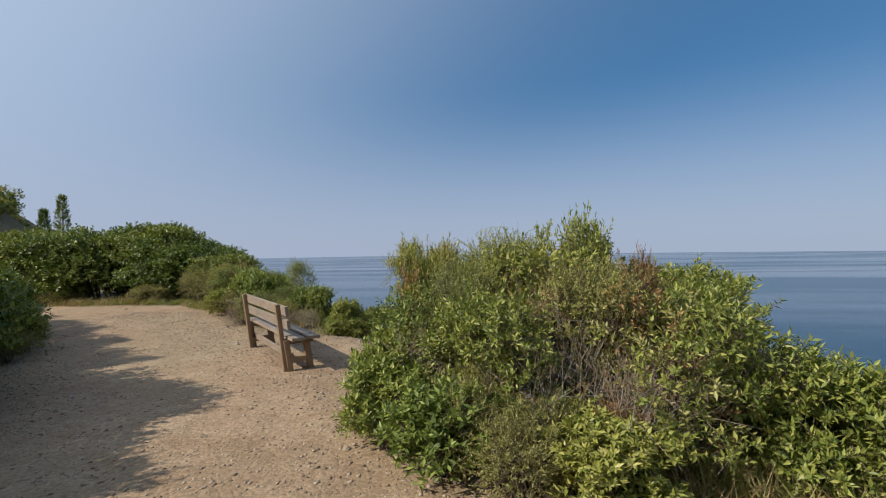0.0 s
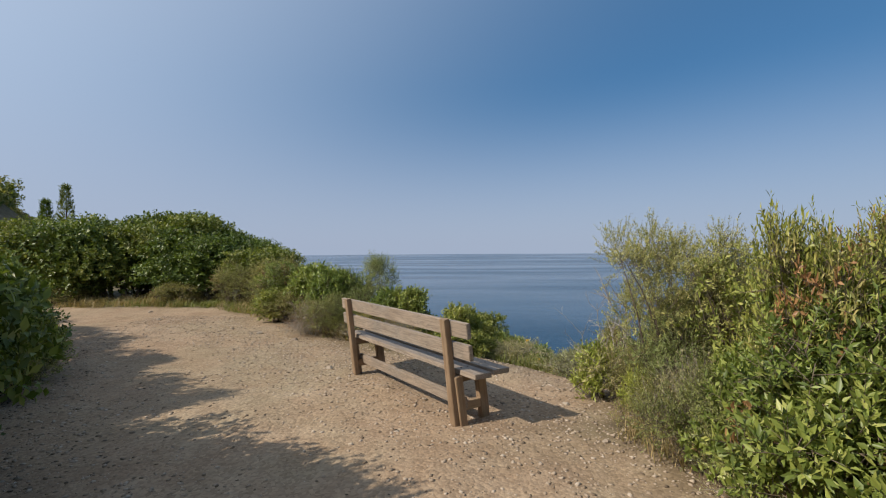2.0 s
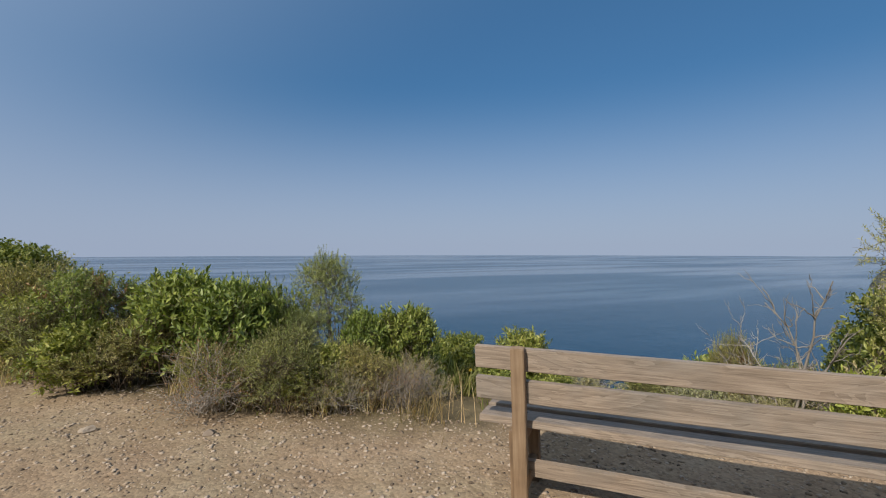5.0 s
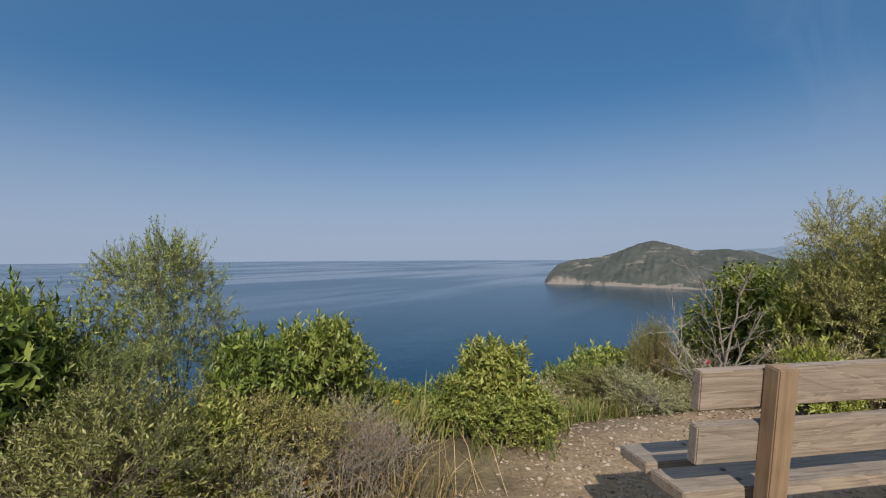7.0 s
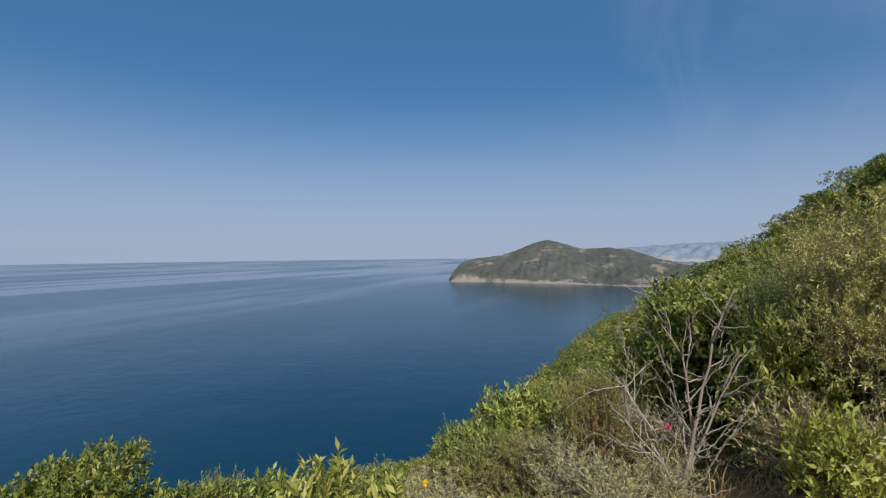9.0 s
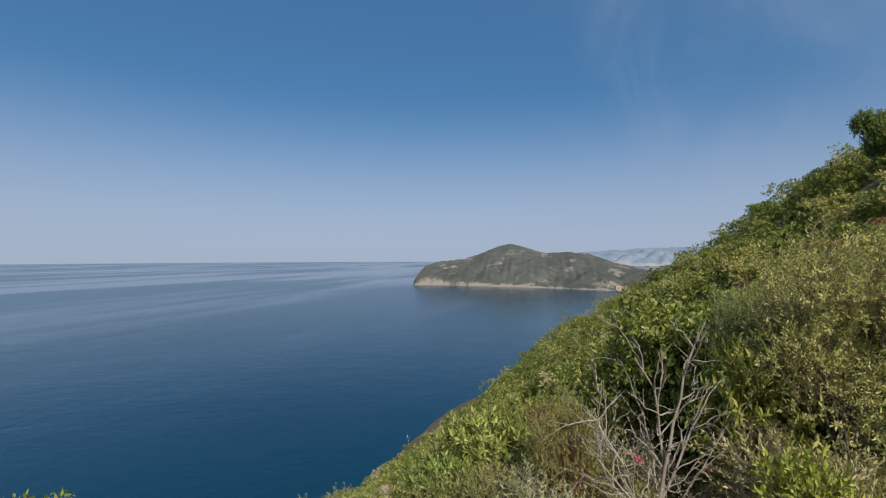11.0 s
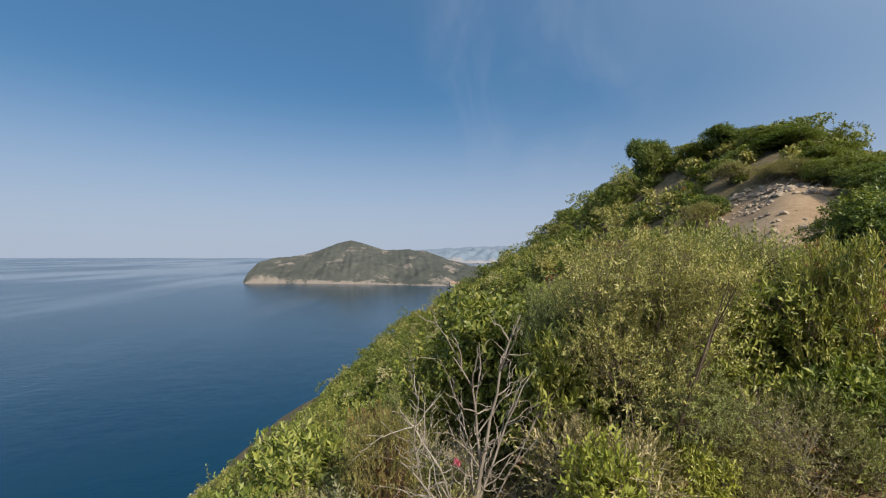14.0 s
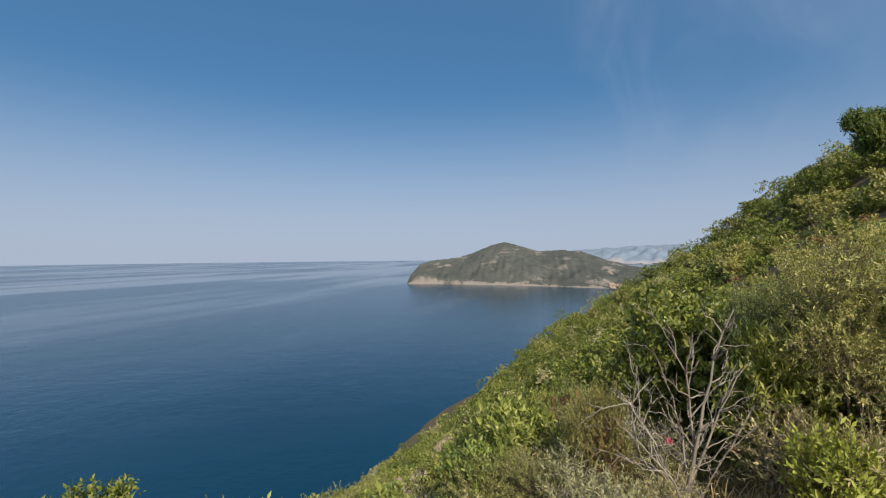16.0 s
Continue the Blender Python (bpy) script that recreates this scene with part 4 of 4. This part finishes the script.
# the seaward slope past the bench: each bush its own mound
thicket([("broad", 1.75, 10.45, 0.62, 0.86), ("broad", 2.25, 10.75, 0.55, 0.80), ("twiggy", 1.25, 10.05, 0.8, 1.1), ("twiggy", 0.95, 10.75, 0.6, 0.62), ("rust", 1.45, 9.65, 0.9, 1.25), ("heath", 1.0, 9.75, 0.6, 0.85),
         ("twiggy", 0.2, 9.85, 0.8, 0.75), ("brush", 0.75, 9.9, 0.8, 0.8), ("lime", 0.9, 10.35, 0.8, 0.9), ("heath", 2.6, 10.1, 0.8, 0.95), ("broad", 2.9, 9.7, 0.7, 0.95), ("rust", 2.2, 9.95, 0.8, 0.85), ("heath", 3.3, 11.2, 0.7, 0.75),
         ("twiggy", 2.7, 11.35, 0.8, 0.8), ("airy", 3.5, 10.0, 0.7, 0.75), ("twiggy", 3.9, 10.6, 0.9, 1.0), ("broad", 4.4, 10.9, 0.7, 0.9), ("heath", 4.3, 9.6, 1.0, 1.2), ("dark", 4.9, 9.9, 0.5, 0.62), ("rust", 3.9, 9.4, 0.9, 1.1),
         ("broad", 5.5, 10.5, 0.9, 1.0), ("twiggy", 5.4, 9.3, 1.0, 1.2), ("heath", 6.3, 10.2, 1.2, 1.3), ("airy", 6.2, 9.2, 1.0, 1.0), ("broad", 7.2, 9.6, 1.1, 1.1), ("heath", 7.6, 10.6, 1.2, 1.2), ("dark", 8.4, 9.4, 0.8, 0.9),
         ("heath", 9.4, 9.9, 1.4, 1.4), ("broad", 10.4, 8.8, 1.3, 1.3), ("twiggy", 9.2, 8.4, 1.2, 1.3), ("dark", 11.8, 8.2, 1.0, 1.0), ("heath", 12.6, 7.2, 1.4, 1.5), ("sage", 3.3, 11.5, 1.0, 0.7), ("sage", 4.3, 11.5, 1.0, 0.7), ("heath", 5.2, 11.3, 0.9, 0.7),
         ("heath", 6.6, 11.6, 1.0, 0.9), ("sage", 8.0, 11.6, 1.2, 1.0), ("heath", 9.6, 11.4, 1.2, 1.0), ("heath", 11.6, 10.2, 1.3, 1.1)])
# low bushes just under the brow
thicket([("dark", -1.85, 12.2, 0.40, 0.50), ("broad", -1.35, 12.05, 0.6, 0.60), ("heath", -1.05, 12.05, 0.7, 0.86), ("broad", -0.75, 11.75, 0.6, 0.58), ("dark", -0.45, 11.95, 0.5, 0.40), ("broad", -0.15, 11.55, 0.6, 0.56),
         ("heath", 0.1, 11.75, 0.7, 0.84), ("broad", 0.35, 11.3, 0.6, 0.54), ("heath", 0.65, 11.55, 0.7, 0.76)])
# scrub just below the brow
for i in range(46):
    a = rp.uniform(-7, 15)
    s = 1.4 + rp.uniform(0, 1) ** 1.3 * 11
    x, y = -2 + 0.70 * s + 0.71 * a, 9.8 + 0.71 * s - 0.70 * a
    if math.hypot(x + 2.0, y - 10.4) < 1.3 or (s < 5 and -2.6 < a < 2.2):
        continue
    kind = rp.choice(["broad", "heath", "heath", "dark", "twiggy", "airy", "broad", "sage"])
    plant(kind, x, y, rp.uniform(0.7, 1.2), (0.5 if s < 3 else 0.8) * rp.uniform(0.7, 1.1) * (0.6 if kind in ("dark", "airy") else 1), rp.randrange(3), rp.uniform(0, 360))


# ---------------------------------------------------------------- the bleached dead shrub
def snag(x, y):
    e = tagged(new("dead_shrub"), "bleached grey dead shrub with bare forked branches", "dead shrub")
    e.matrix_basis = pose(x, y, land1(x, y) - 0.05)
    r = np.random.RandomState(4)
    stems = [((0.02, -0.34, 1.36), 0.016), ((-0.20, 0.12, 1.22), 0.014), ((-0.1, 0.34, 0.85), 0.010), ((0.2, -0.45, 1.0), 0.012), ((-0.3, 0.38, 0.7), 0.008), ((0.1, 0.05, 0.95), 0.010), ((0.15, -0.62, 0.85), 0.009), ((-0.15, 0.22, 1.0), 0.008)]
    g = np.linspace(0, 1, 10)[:, None]
    for tip, rad in stems:
        tip = np.array(tip)
        bow = np.array([r.normal() * 0.08, r.normal() * 0.08, 0])
        path = g * tip + np.sin(g * 3.1) * bow + np.cumsum(r.normal(size=(10, 3)) * 0.014, 0)
        paths, rads = [path], [np.linspace(rad, rad * 0.28, 10)]
        for k in range(11):
            i = r.randint(3, 9)
            d = unit((path[i] - path[i - 1]) * 5 + r.normal(size=3) * 0.42 + np.array([0, 0, 0.1]))
            ln = r.uniform(0.14, 0.40)
            twig = path[i] + d * ln * g + np.sin(g * 2) * r.normal(size=3) * 0.04 + np.cumsum(r.normal(size=(10, 3)) * 0.006, 0)
            paths.append(twig)
            rads.append(np.linspace(rad * 0.42, rad * 0.11, 10))
            for _ in range(2):
                j = r.randint(4, 9)
                d2 = unit(d + r.normal(size=3) * 0.6)
                paths.append(twig[j] + d2 * ln * 0.45 * g + np.cumsum(r.normal(size=(10, 3)) * 0.004, 0))
                rads.append(np.linspace(rad * 0.24, rad * 0.10, 10))
        v, q = tubes(np.array(paths), np.array(rads), 5)
        part("branch", smooth(mesh_np("branch", v, q)), M_DEAD, e)
    return e


snag(-0.08, 8.90)


def blossom(x, y, z, mat, words, r0=0.022):
    e = tagged(new("wildflower"), words, "flower")
    gz = land1(x, y)
    e.matrix_basis = pose(x, y, gz)
    h = z - gz
    path = np.array([[(0, 0, -0.03), (0.01, 0.01, h * 0.5), (0, 0, h)]], float)
    v, q = tubes(path, np.array([[0.003, 0.0025, 0.002]]), 4)
    part("stem", mesh_np("stem", v, q), M_GRASS, e)
    r = np.random.RandomState(int(abs(x * 100)))
    d = unit(r.normal(size=(26, 3)))
    v, f = leaf_cloud(r, np.zeros((26, 3)) + (0, 0, h), d, 3, 0.012, r0, r0 * 0.7, 0.5)
    part("petals", mesh_np("petals", v, f), mat, e)


for x, y, z in ((0.18, 8.5, 0.12), (0.0, 8.95, 0.2)):
    blossom(x, y, z, M_PINK, "small pink wildflower among dry stems", 0.022)
for i in range(14):
    a, s = rp.uniform(-5, 6), rp.uniform(0.2, 2.2)
    x, y = -2 + 0.70 * s + 0.71 * a, 9.8 + 0.71 * s - 0.70 * a
    blossom(x, y, land1(x, y) + rp.uniform(0.25, 0.5), M_YELLOW, "small yellow wildflower on a thin stem", 0.013)


# ---------------------------------------------------------------- pine at the bend
def pine(x, y, h):
    e = tagged(new("pine_tree"), "slim dark pointed conifer above the bushes", "tree")
    e.matrix_basis = pose(x, y, land1(x, y) - 0.1)
    r = np.random.RandomState(8)
    v, q = tubes(np.array([[(0, 0, 0), (0.03, 0, h * 0.5), (0, 0.02, h)]]), np.array([[0.1, 0.06, 0.01]]), 7)
    part("trunk", smooth(mesh_np("trunk", v, q)), M_BARK, e)
    n = 420
    z = h * (0.15 + 0.85 * r.uniform(0, 1, n) ** 0.8)
    a = r.uniform(0, 6.28, n)
    w = (h - z) * 0.15 * r.uniform(0.3, 1.1, n) + 0.04
    p = np.stack([w * np.cos(a), w * np.sin(a), z], -1)
    d = unit(np.stack([np.cos(a), np.sin(a), 1.4 + 0 * a], -1) + 0.3 * r.normal(size=(n, 3)))
    v, f = leaf_cloud(r, p, d, 12, 0.3, 0.14, 0.03, 0.4)
    part("crown", mesh_np("crown", v, f), M_DARK, e)


pine(-28.0, 29.0, 5.6)
pine(-29.4, 29.0, 4.2)


# ---------------------------------------------------------------- scrub on the hillsides
def scrub(name, n, place, mats, seed, size, twigs, L, label):
    """Countless shrubs as one mesh: twigs of leaf clumps in lumpy crowns."""
    r = np.random.RandomState(seed)
    pos = place(r, n)
    n = len(pos)
    s = r.uniform(*size, n) * np.clip((np.hypot(pos[:, 0] + 3, pos[:, 1] - 9) - 4) / 48, 0.38, 1) * np.where((pos[:, 0] < 48) & (pos[:, 1] < -16), 0.55, 1)
    P, D = [], []
    for i in range(n):
        p, o = crown_points(r, twigs, s[i] * r.uniform(0.9, 1.4), s[i] * r.uniform(1.0, 1.9), 5, shell=0.7, base=0.0)
        P.append(p + pos[i])
        D.append(unit(o + np.array([0, 0, 0.4]) + 0.4 * r.normal(size=o.shape)))
    P, D = np.concatenate(P), np.concatenate(D)
    v, f = leaf_cloud(r, P, D, 6, L * 1.3, L, L * 0.5, 0.8)
    me = mesh_np(name, v, f)
    for m in mats:
        me.materials.append(m)
    which = np.repeat(r.randint(0, len(mats), n), twigs * 6)
    me.polygons.foreach_set("material_index", np.concatenate([which, which]).astype(np.int32))
    return tagged(new(name, me), label, "scrub", kind="stuff")


def on_hill(r, n):
    s, v = r.uniform(-22, 75, n * 2), 13 + 85 * r.uniform(0, 1, n * 2) ** 0.8
    x, y = -2 + 0.70 * s + 0.71 * v, 9.8 + 0.71 * s - 0.70 * v
    z = land(x, y)
    ok = (z > SEA_Z + 4) & (trail_gap(x, y) > 1.5) & (scar_gap(x, y) > 1.0) & ~((scar_gap(x + 3, y - 3) < 1.2) & (x < 22)) & (wave(x, y, 0.5, 77) > -0.75)
    return np.stack([x, y, z - 0.15], -1)[ok][:n]


def on_slope(r, n):
    s, v = 6 + 84 * r.uniform(0, 1, n * 2) ** 1.4, r.uniform(-26, 50, n * 2)
    x, y = -2 + 0.70 * s + 0.71 * v, 9.8 + 0.71 * s - 0.70 * v
    z = land(x, y)
    ok = (wave(x, y, 0.4, 78) > -1.05) & ~((s < 12) & (v > -1) & (v < 17))
    return np.stack([x, y, z - 0.1], -1)[ok][:n]


def on_shore(r, n):
    s, v = r.uniform(20, 95, n), r.uniform(0, 60, n)
    x, y = -2 + 0.70 * s + 0.71 * v, 9.8 + 0.71 * s - 0.70 * v
    z = land(x, y)
    ok = z > SEA_Z + 2
    return np.stack([x, y, z - 0.2], -1)[ok]


def inland_left(r, n):
    s, v = r.uniform(-45, -9, n * 2), r.uniform(-75, -24, n * 2)
    x, y = -2 + 0.70 * s + 0.71 * v, 9.8 + 0.71 * s - 0.70 * v
    return np.stack([x, y, land(x, y) - 0.1], -1)[:n]


scrub("hill_scrub", 1700, on_hill, [M_DARK, M_BROAD, M_DARK, M_OLIVE, M_DARK, M_DARK], 5, (0.8, 2.5), 92, 0.25, "dense green scrub covering the hillside")
scrub("slope_scrub", 1300, on_slope, [M_OLIVE, M_BROAD, M_AIRY, M_OLIVE, M_RUST, M_BROAD], 6, (0.4, 0.9), 50, 0.16, "low olive scrub on the slope to the sea")
scrub("shore_scrub", 900, on_shore, [M_OLIVE, M_BROAD, M_SAGE, M_DARK], 9, (0.8, 1.6), 32, 0.36, "rough scrub above the shore")
scrub("inland_scrub", 800, inland_left, [M_DARK, M_OLIVE], 7, (0.8, 1.5), 40, 0.28, "dark scrub on the rise inland")


# ---------------------------------------------------------------- rocks
def rock(x, y, r0, seed, flat=0.7, words="pale angular rock half sunk in the earth", dz=0.0, name="rock", group=""):
    bm = bmesh.new()
    bmesh.ops.create_icosphere(bm, subdivisions=3 if r0 > 0.3 else 2, radius=1)
    off = Vector((seed * 7.3, seed * 1.9, seed * 4.1))
    for v in bm.verts:
        n = v.co.normalized()
        c = noise.noise(n * 1.3 + off) * 0.5 + noise.noise(n * 3.1 + off) * 0.28 + noise.noise(n * 7.0 + off) * 0.14
        v.co = n * (1 + c)
        for ax in (Vector((0.8, 0.3, 0.5)), Vector((-0.5, 0.7, 0.45)), Vector((0.1, -0.9, 0.4))):
            k = v.co.dot(ax.normalized())
            if k > 0.72:
                v.co -= ax.normalized() * (k - 0.72)
        v.co = Vector((v.co.x * r0 * 1.2, v.co.y * r0, v.co.z * r0 * flat))
    ob = part(name, bm, M_STONE)
    ob.matrix_basis = pose(x, y, land1(x, y) + r0 * flat * 0.25 + dz, seed * 13 % 20, 0, seed * 47 % 360)
    return tagged(ob, words, "rock", group=group)


for i in range(190):
    f, g = rp.uniform(0, 1), rp.gauss(0, 1)
    rock(20.4 + 7.8 * f + 0.6 * g, -13.0 - 2.7 * f + 1.35 * g, rp.uniform(0.07, 0.24) * (1.25 if abs(g) < 0.6 else 0.8), i + 1, 0.75, "pale broken rock on the hillside scar", group="rocks on the hillside scar")
for i in range(40):
    f, g = rp.uniform(0, 1), rp.gauss(0, 1)
    rock(14.0 + 6.0 * f + 0.9 * g, -5.6 - 5.2 * f + 0.9 * g, rp.uniform(0.05, 0.20), i + 131, 0.7, "pale broken rock on the hillside scar", group="rocks on the hillside scar")
for i in range(34):
    f = i / 33
    x, y = 15 + 38 * f, 20.5 + 13 * f
    rock(x + rp.uniform(-1.5, 1.5), y + rp.uniform(-1.5, 1.5), rp.uniform(0.5, 1.5), i + 60, 0.9, "pale crag on the edge of the slope", group="crags on the slope")
for i, (x, y, up) in enumerate([(2.9, 11.85, 0.55), (3.4, 11.95, 0.75), (4.1, 12.0, 0.9), (4.9, 12.0, 1.1), (5.8, 12.0, 1.3), (6.9, 12.0, 1.5), (8.2, 12.0, 1.7), (16.5, 9.2, 2.0)]):
    for k in range(12):
        g = rp.uniform(0, 1)
        rock(x + rp.uniform(-0.5, 0.5), y + rp.uniform(-0.4, 0.2) + 0.3 * g, rp.uniform(0.12, 0.30) * (1 + x / 12) * (1.35 - 0.6 * g), i * 12 + k + 150, 0.9, "pale crag on the edge of the slope", dz=up * g - 0.12, group="crags on the slope")
for i, (x, y, r0) in enumerate([(-4.75, 10.55, 0.047), (-3.32, 8.52, 0.033), (-3.6, 9.0, 0.039), (-8.6, 12.4, 0.039), (-7.3, 12.0, 0.028), (-2.6, 5.9, 0.022), (-1.7, 5.3, 0.028), (-0.75, 7.05, 0.028), (-0.55, 7.3, 0.025),
                                (-0.9, 7.9, 0.028), (-5.2, 7.4, 0.025), (-3.9, 7.0, 0.019), (-0.35, 5.1, 0.033), (0.1, 4.3, 0.028), (-5.6, 11.0, 0.050), (-1.5, 9.3, 0.028), (-9.6, 13.4, 0.055), (-6.4, 11.5, 0.033)]):
    rock(x, y, r0, i + 120, 0.6, "small pale stone lying on the dirt trail", name="stone", group="stones on the trail")


# ---------------------------------------------------------------- gravel, litter and grass
def gravel(name, n, seed, lo, hi, label, place, mat=M_GRAVEL):
    r = np.random.RandomState(seed)
    x, y = place(r, n)
    n = len(x)
    z = land(x, y)
    base = np.array([(1, 0, 0), (0, 1, 0), (-1, 0, 0), (0, -1, 0), (0.1, 0.1, 0.75), (0, 0, -0.6), (0.55, 0.55, 0.5), (-0.5, -0.55, 0.45)])
    size = lo * (hi / lo) ** (r.uniform(0, 1, n) ** 2.0)
    a = r.uniform(0, 6.28, n)
    v = base[None] * r.uniform(0.6, 1.25, (n, 8, 3)) * size[:, None, None] * np.array([1.2, 0.9, 0.7])
    c, s = np.cos(a)[:, None], np.sin(a)[:, None]
    v = np.stack([v[..., 0] * c - v[..., 1] * s, v[..., 0] * s + v[..., 1] * c, v[..., 2]], -1) + np.stack([x, y, z], -1)[:, None]
    f = np.array([(0, 6, 4), (0, 1, 6), (1, 4, 6), (1, 2, 4), (2, 7, 4), (2, 3, 7), (3, 4, 7), (3, 0, 4), (1, 0, 5), (2, 1, 5), (3, 2, 5), (0, 3, 5)])
    me = mesh_np(name, v.reshape(-1, 3), (f[None] + 8 * np.arange(n)[:, None, None]).reshape(-1, 3))
    me.materials.append(mat)
    return tagged(new(name, me), label, "gravel", kind="stuff")


def on_trail(r, n):
    x, y = r.uniform(-9, 4, n * 3), r.uniform(0, 13, n * 3)
    g = trail_gap(x, y)
    keep = (g < 0.25) & (wave(x, y, 1.6, 51) + 0.5 * wave(x, y, 4.0, 52) + r.uniform(-1, 1, n * 3) + 0.9 * np.clip(g + 1.6, -0.5, 1.6) > 0.0)
    return x[keep][:n], y[keep][:n]


gravel("gravel", 46000, 3, 0.004, 0.024, "loose tan gravel and stone chips on the trail", on_trail)


def blades(name, n, seed, place, h, mat, label, width=0.004, per=22, spread=0.07):
    """Tufts of bent grass blades as one mesh."""
    r = np.random.RandomState(seed)
    x, y = place(r, n)
    n = len(x)
    z = land(x, y)
    root = np.stack([x, y, z - 0.01], -1)[:, None] + np.concatenate([r.normal(size=(n, per, 2)) * spread, np.zeros((n, per, 1))], -1)
    a = r.uniform(0, 6.28, (n, per))
    hh = h * r.uniform(0.4, 1.2, (n, 1)) * r.uniform(0.5, 1.15, (n, per))
    out = np.stack([np.cos(a), np.sin(a), 0 * a], -1)
    side = np.stack([-np.sin(a), np.cos(a), 0 * a], -1)
    bend = r.uniform(0.2, 1.3, (n, per))[..., None]
    up = np.array([0, 0, 1.0])
    p1 = root + (up * 0.55 + out * bend * 0.4) * hh[..., None]
    p2 = root + (up * (1.0 - 0.25 * bend) + out * bend * 1.0) * hh[..., None]
    w = side * width
    v = np.stack([root - w, root + w, p1 + w * 0.8, p1 - w * 0.8, p2], 2).reshape(-1, 3)
    i = np.arange(n * per)[:, None] * 5
    me = mesh_np(name, v, np.concatenate([i + [0, 1, 2], i + [0, 2, 3], i + [3, 2, 4]]))
    me.materials.append(mat)
    return tagged(new(name, me), label, "grass", kind="stuff")


def verge(lo, hi, seed, xr=(-13, 5), yr=(0, 16), dens=0.0):
    def f(r, n):
        x, y = r.uniform(*xr, n * 14), r.uniform(*yr, n * 14)
        g = trail_gap(x, y)
        keep = (g > lo) & (g < hi) & (wave(x, y, 1.1, seed) + r.uniform(-0.7, 0.7, n * 14) > dens)
        return x[keep][:n], y[keep][:n]
    return f


blades("dry_grass", 1500, 61, verge(0.0, 1.6, 61), 0.30, M_STRAW, "dry straw-coloured grass along the trail's edge")
blades("green_grass", 1300, 62, verge(-0.05, 1.4, 64), 0.22, M_GRASS, "short green grass and weeds along the trail", width=0.005)
blades("tall_straw", 70, 63, verge(0.1, 1.3, 65, (-6, 1.5), (8.5, 13)), 0.42, M_STRAW, "tall dry grass stalks on the brow", width=0.0025, per=9, spread=0.12)
blades("slope_grass", 2600, 64, verge(0.8, 7, 66, (-8, 9), (3, 22), -0.3), 0.40, M_GRASS, "rough grass on the slope below the trail", width=0.008)
blades("verge_straw", 260, 67, verge(0.0, 2.4, 68, (2.0, 4.6), (1.8, 4.6), -0.6), 0.34, M_STRAW, "pale dry grass at the thicket's foot", width=0.003, per=26)
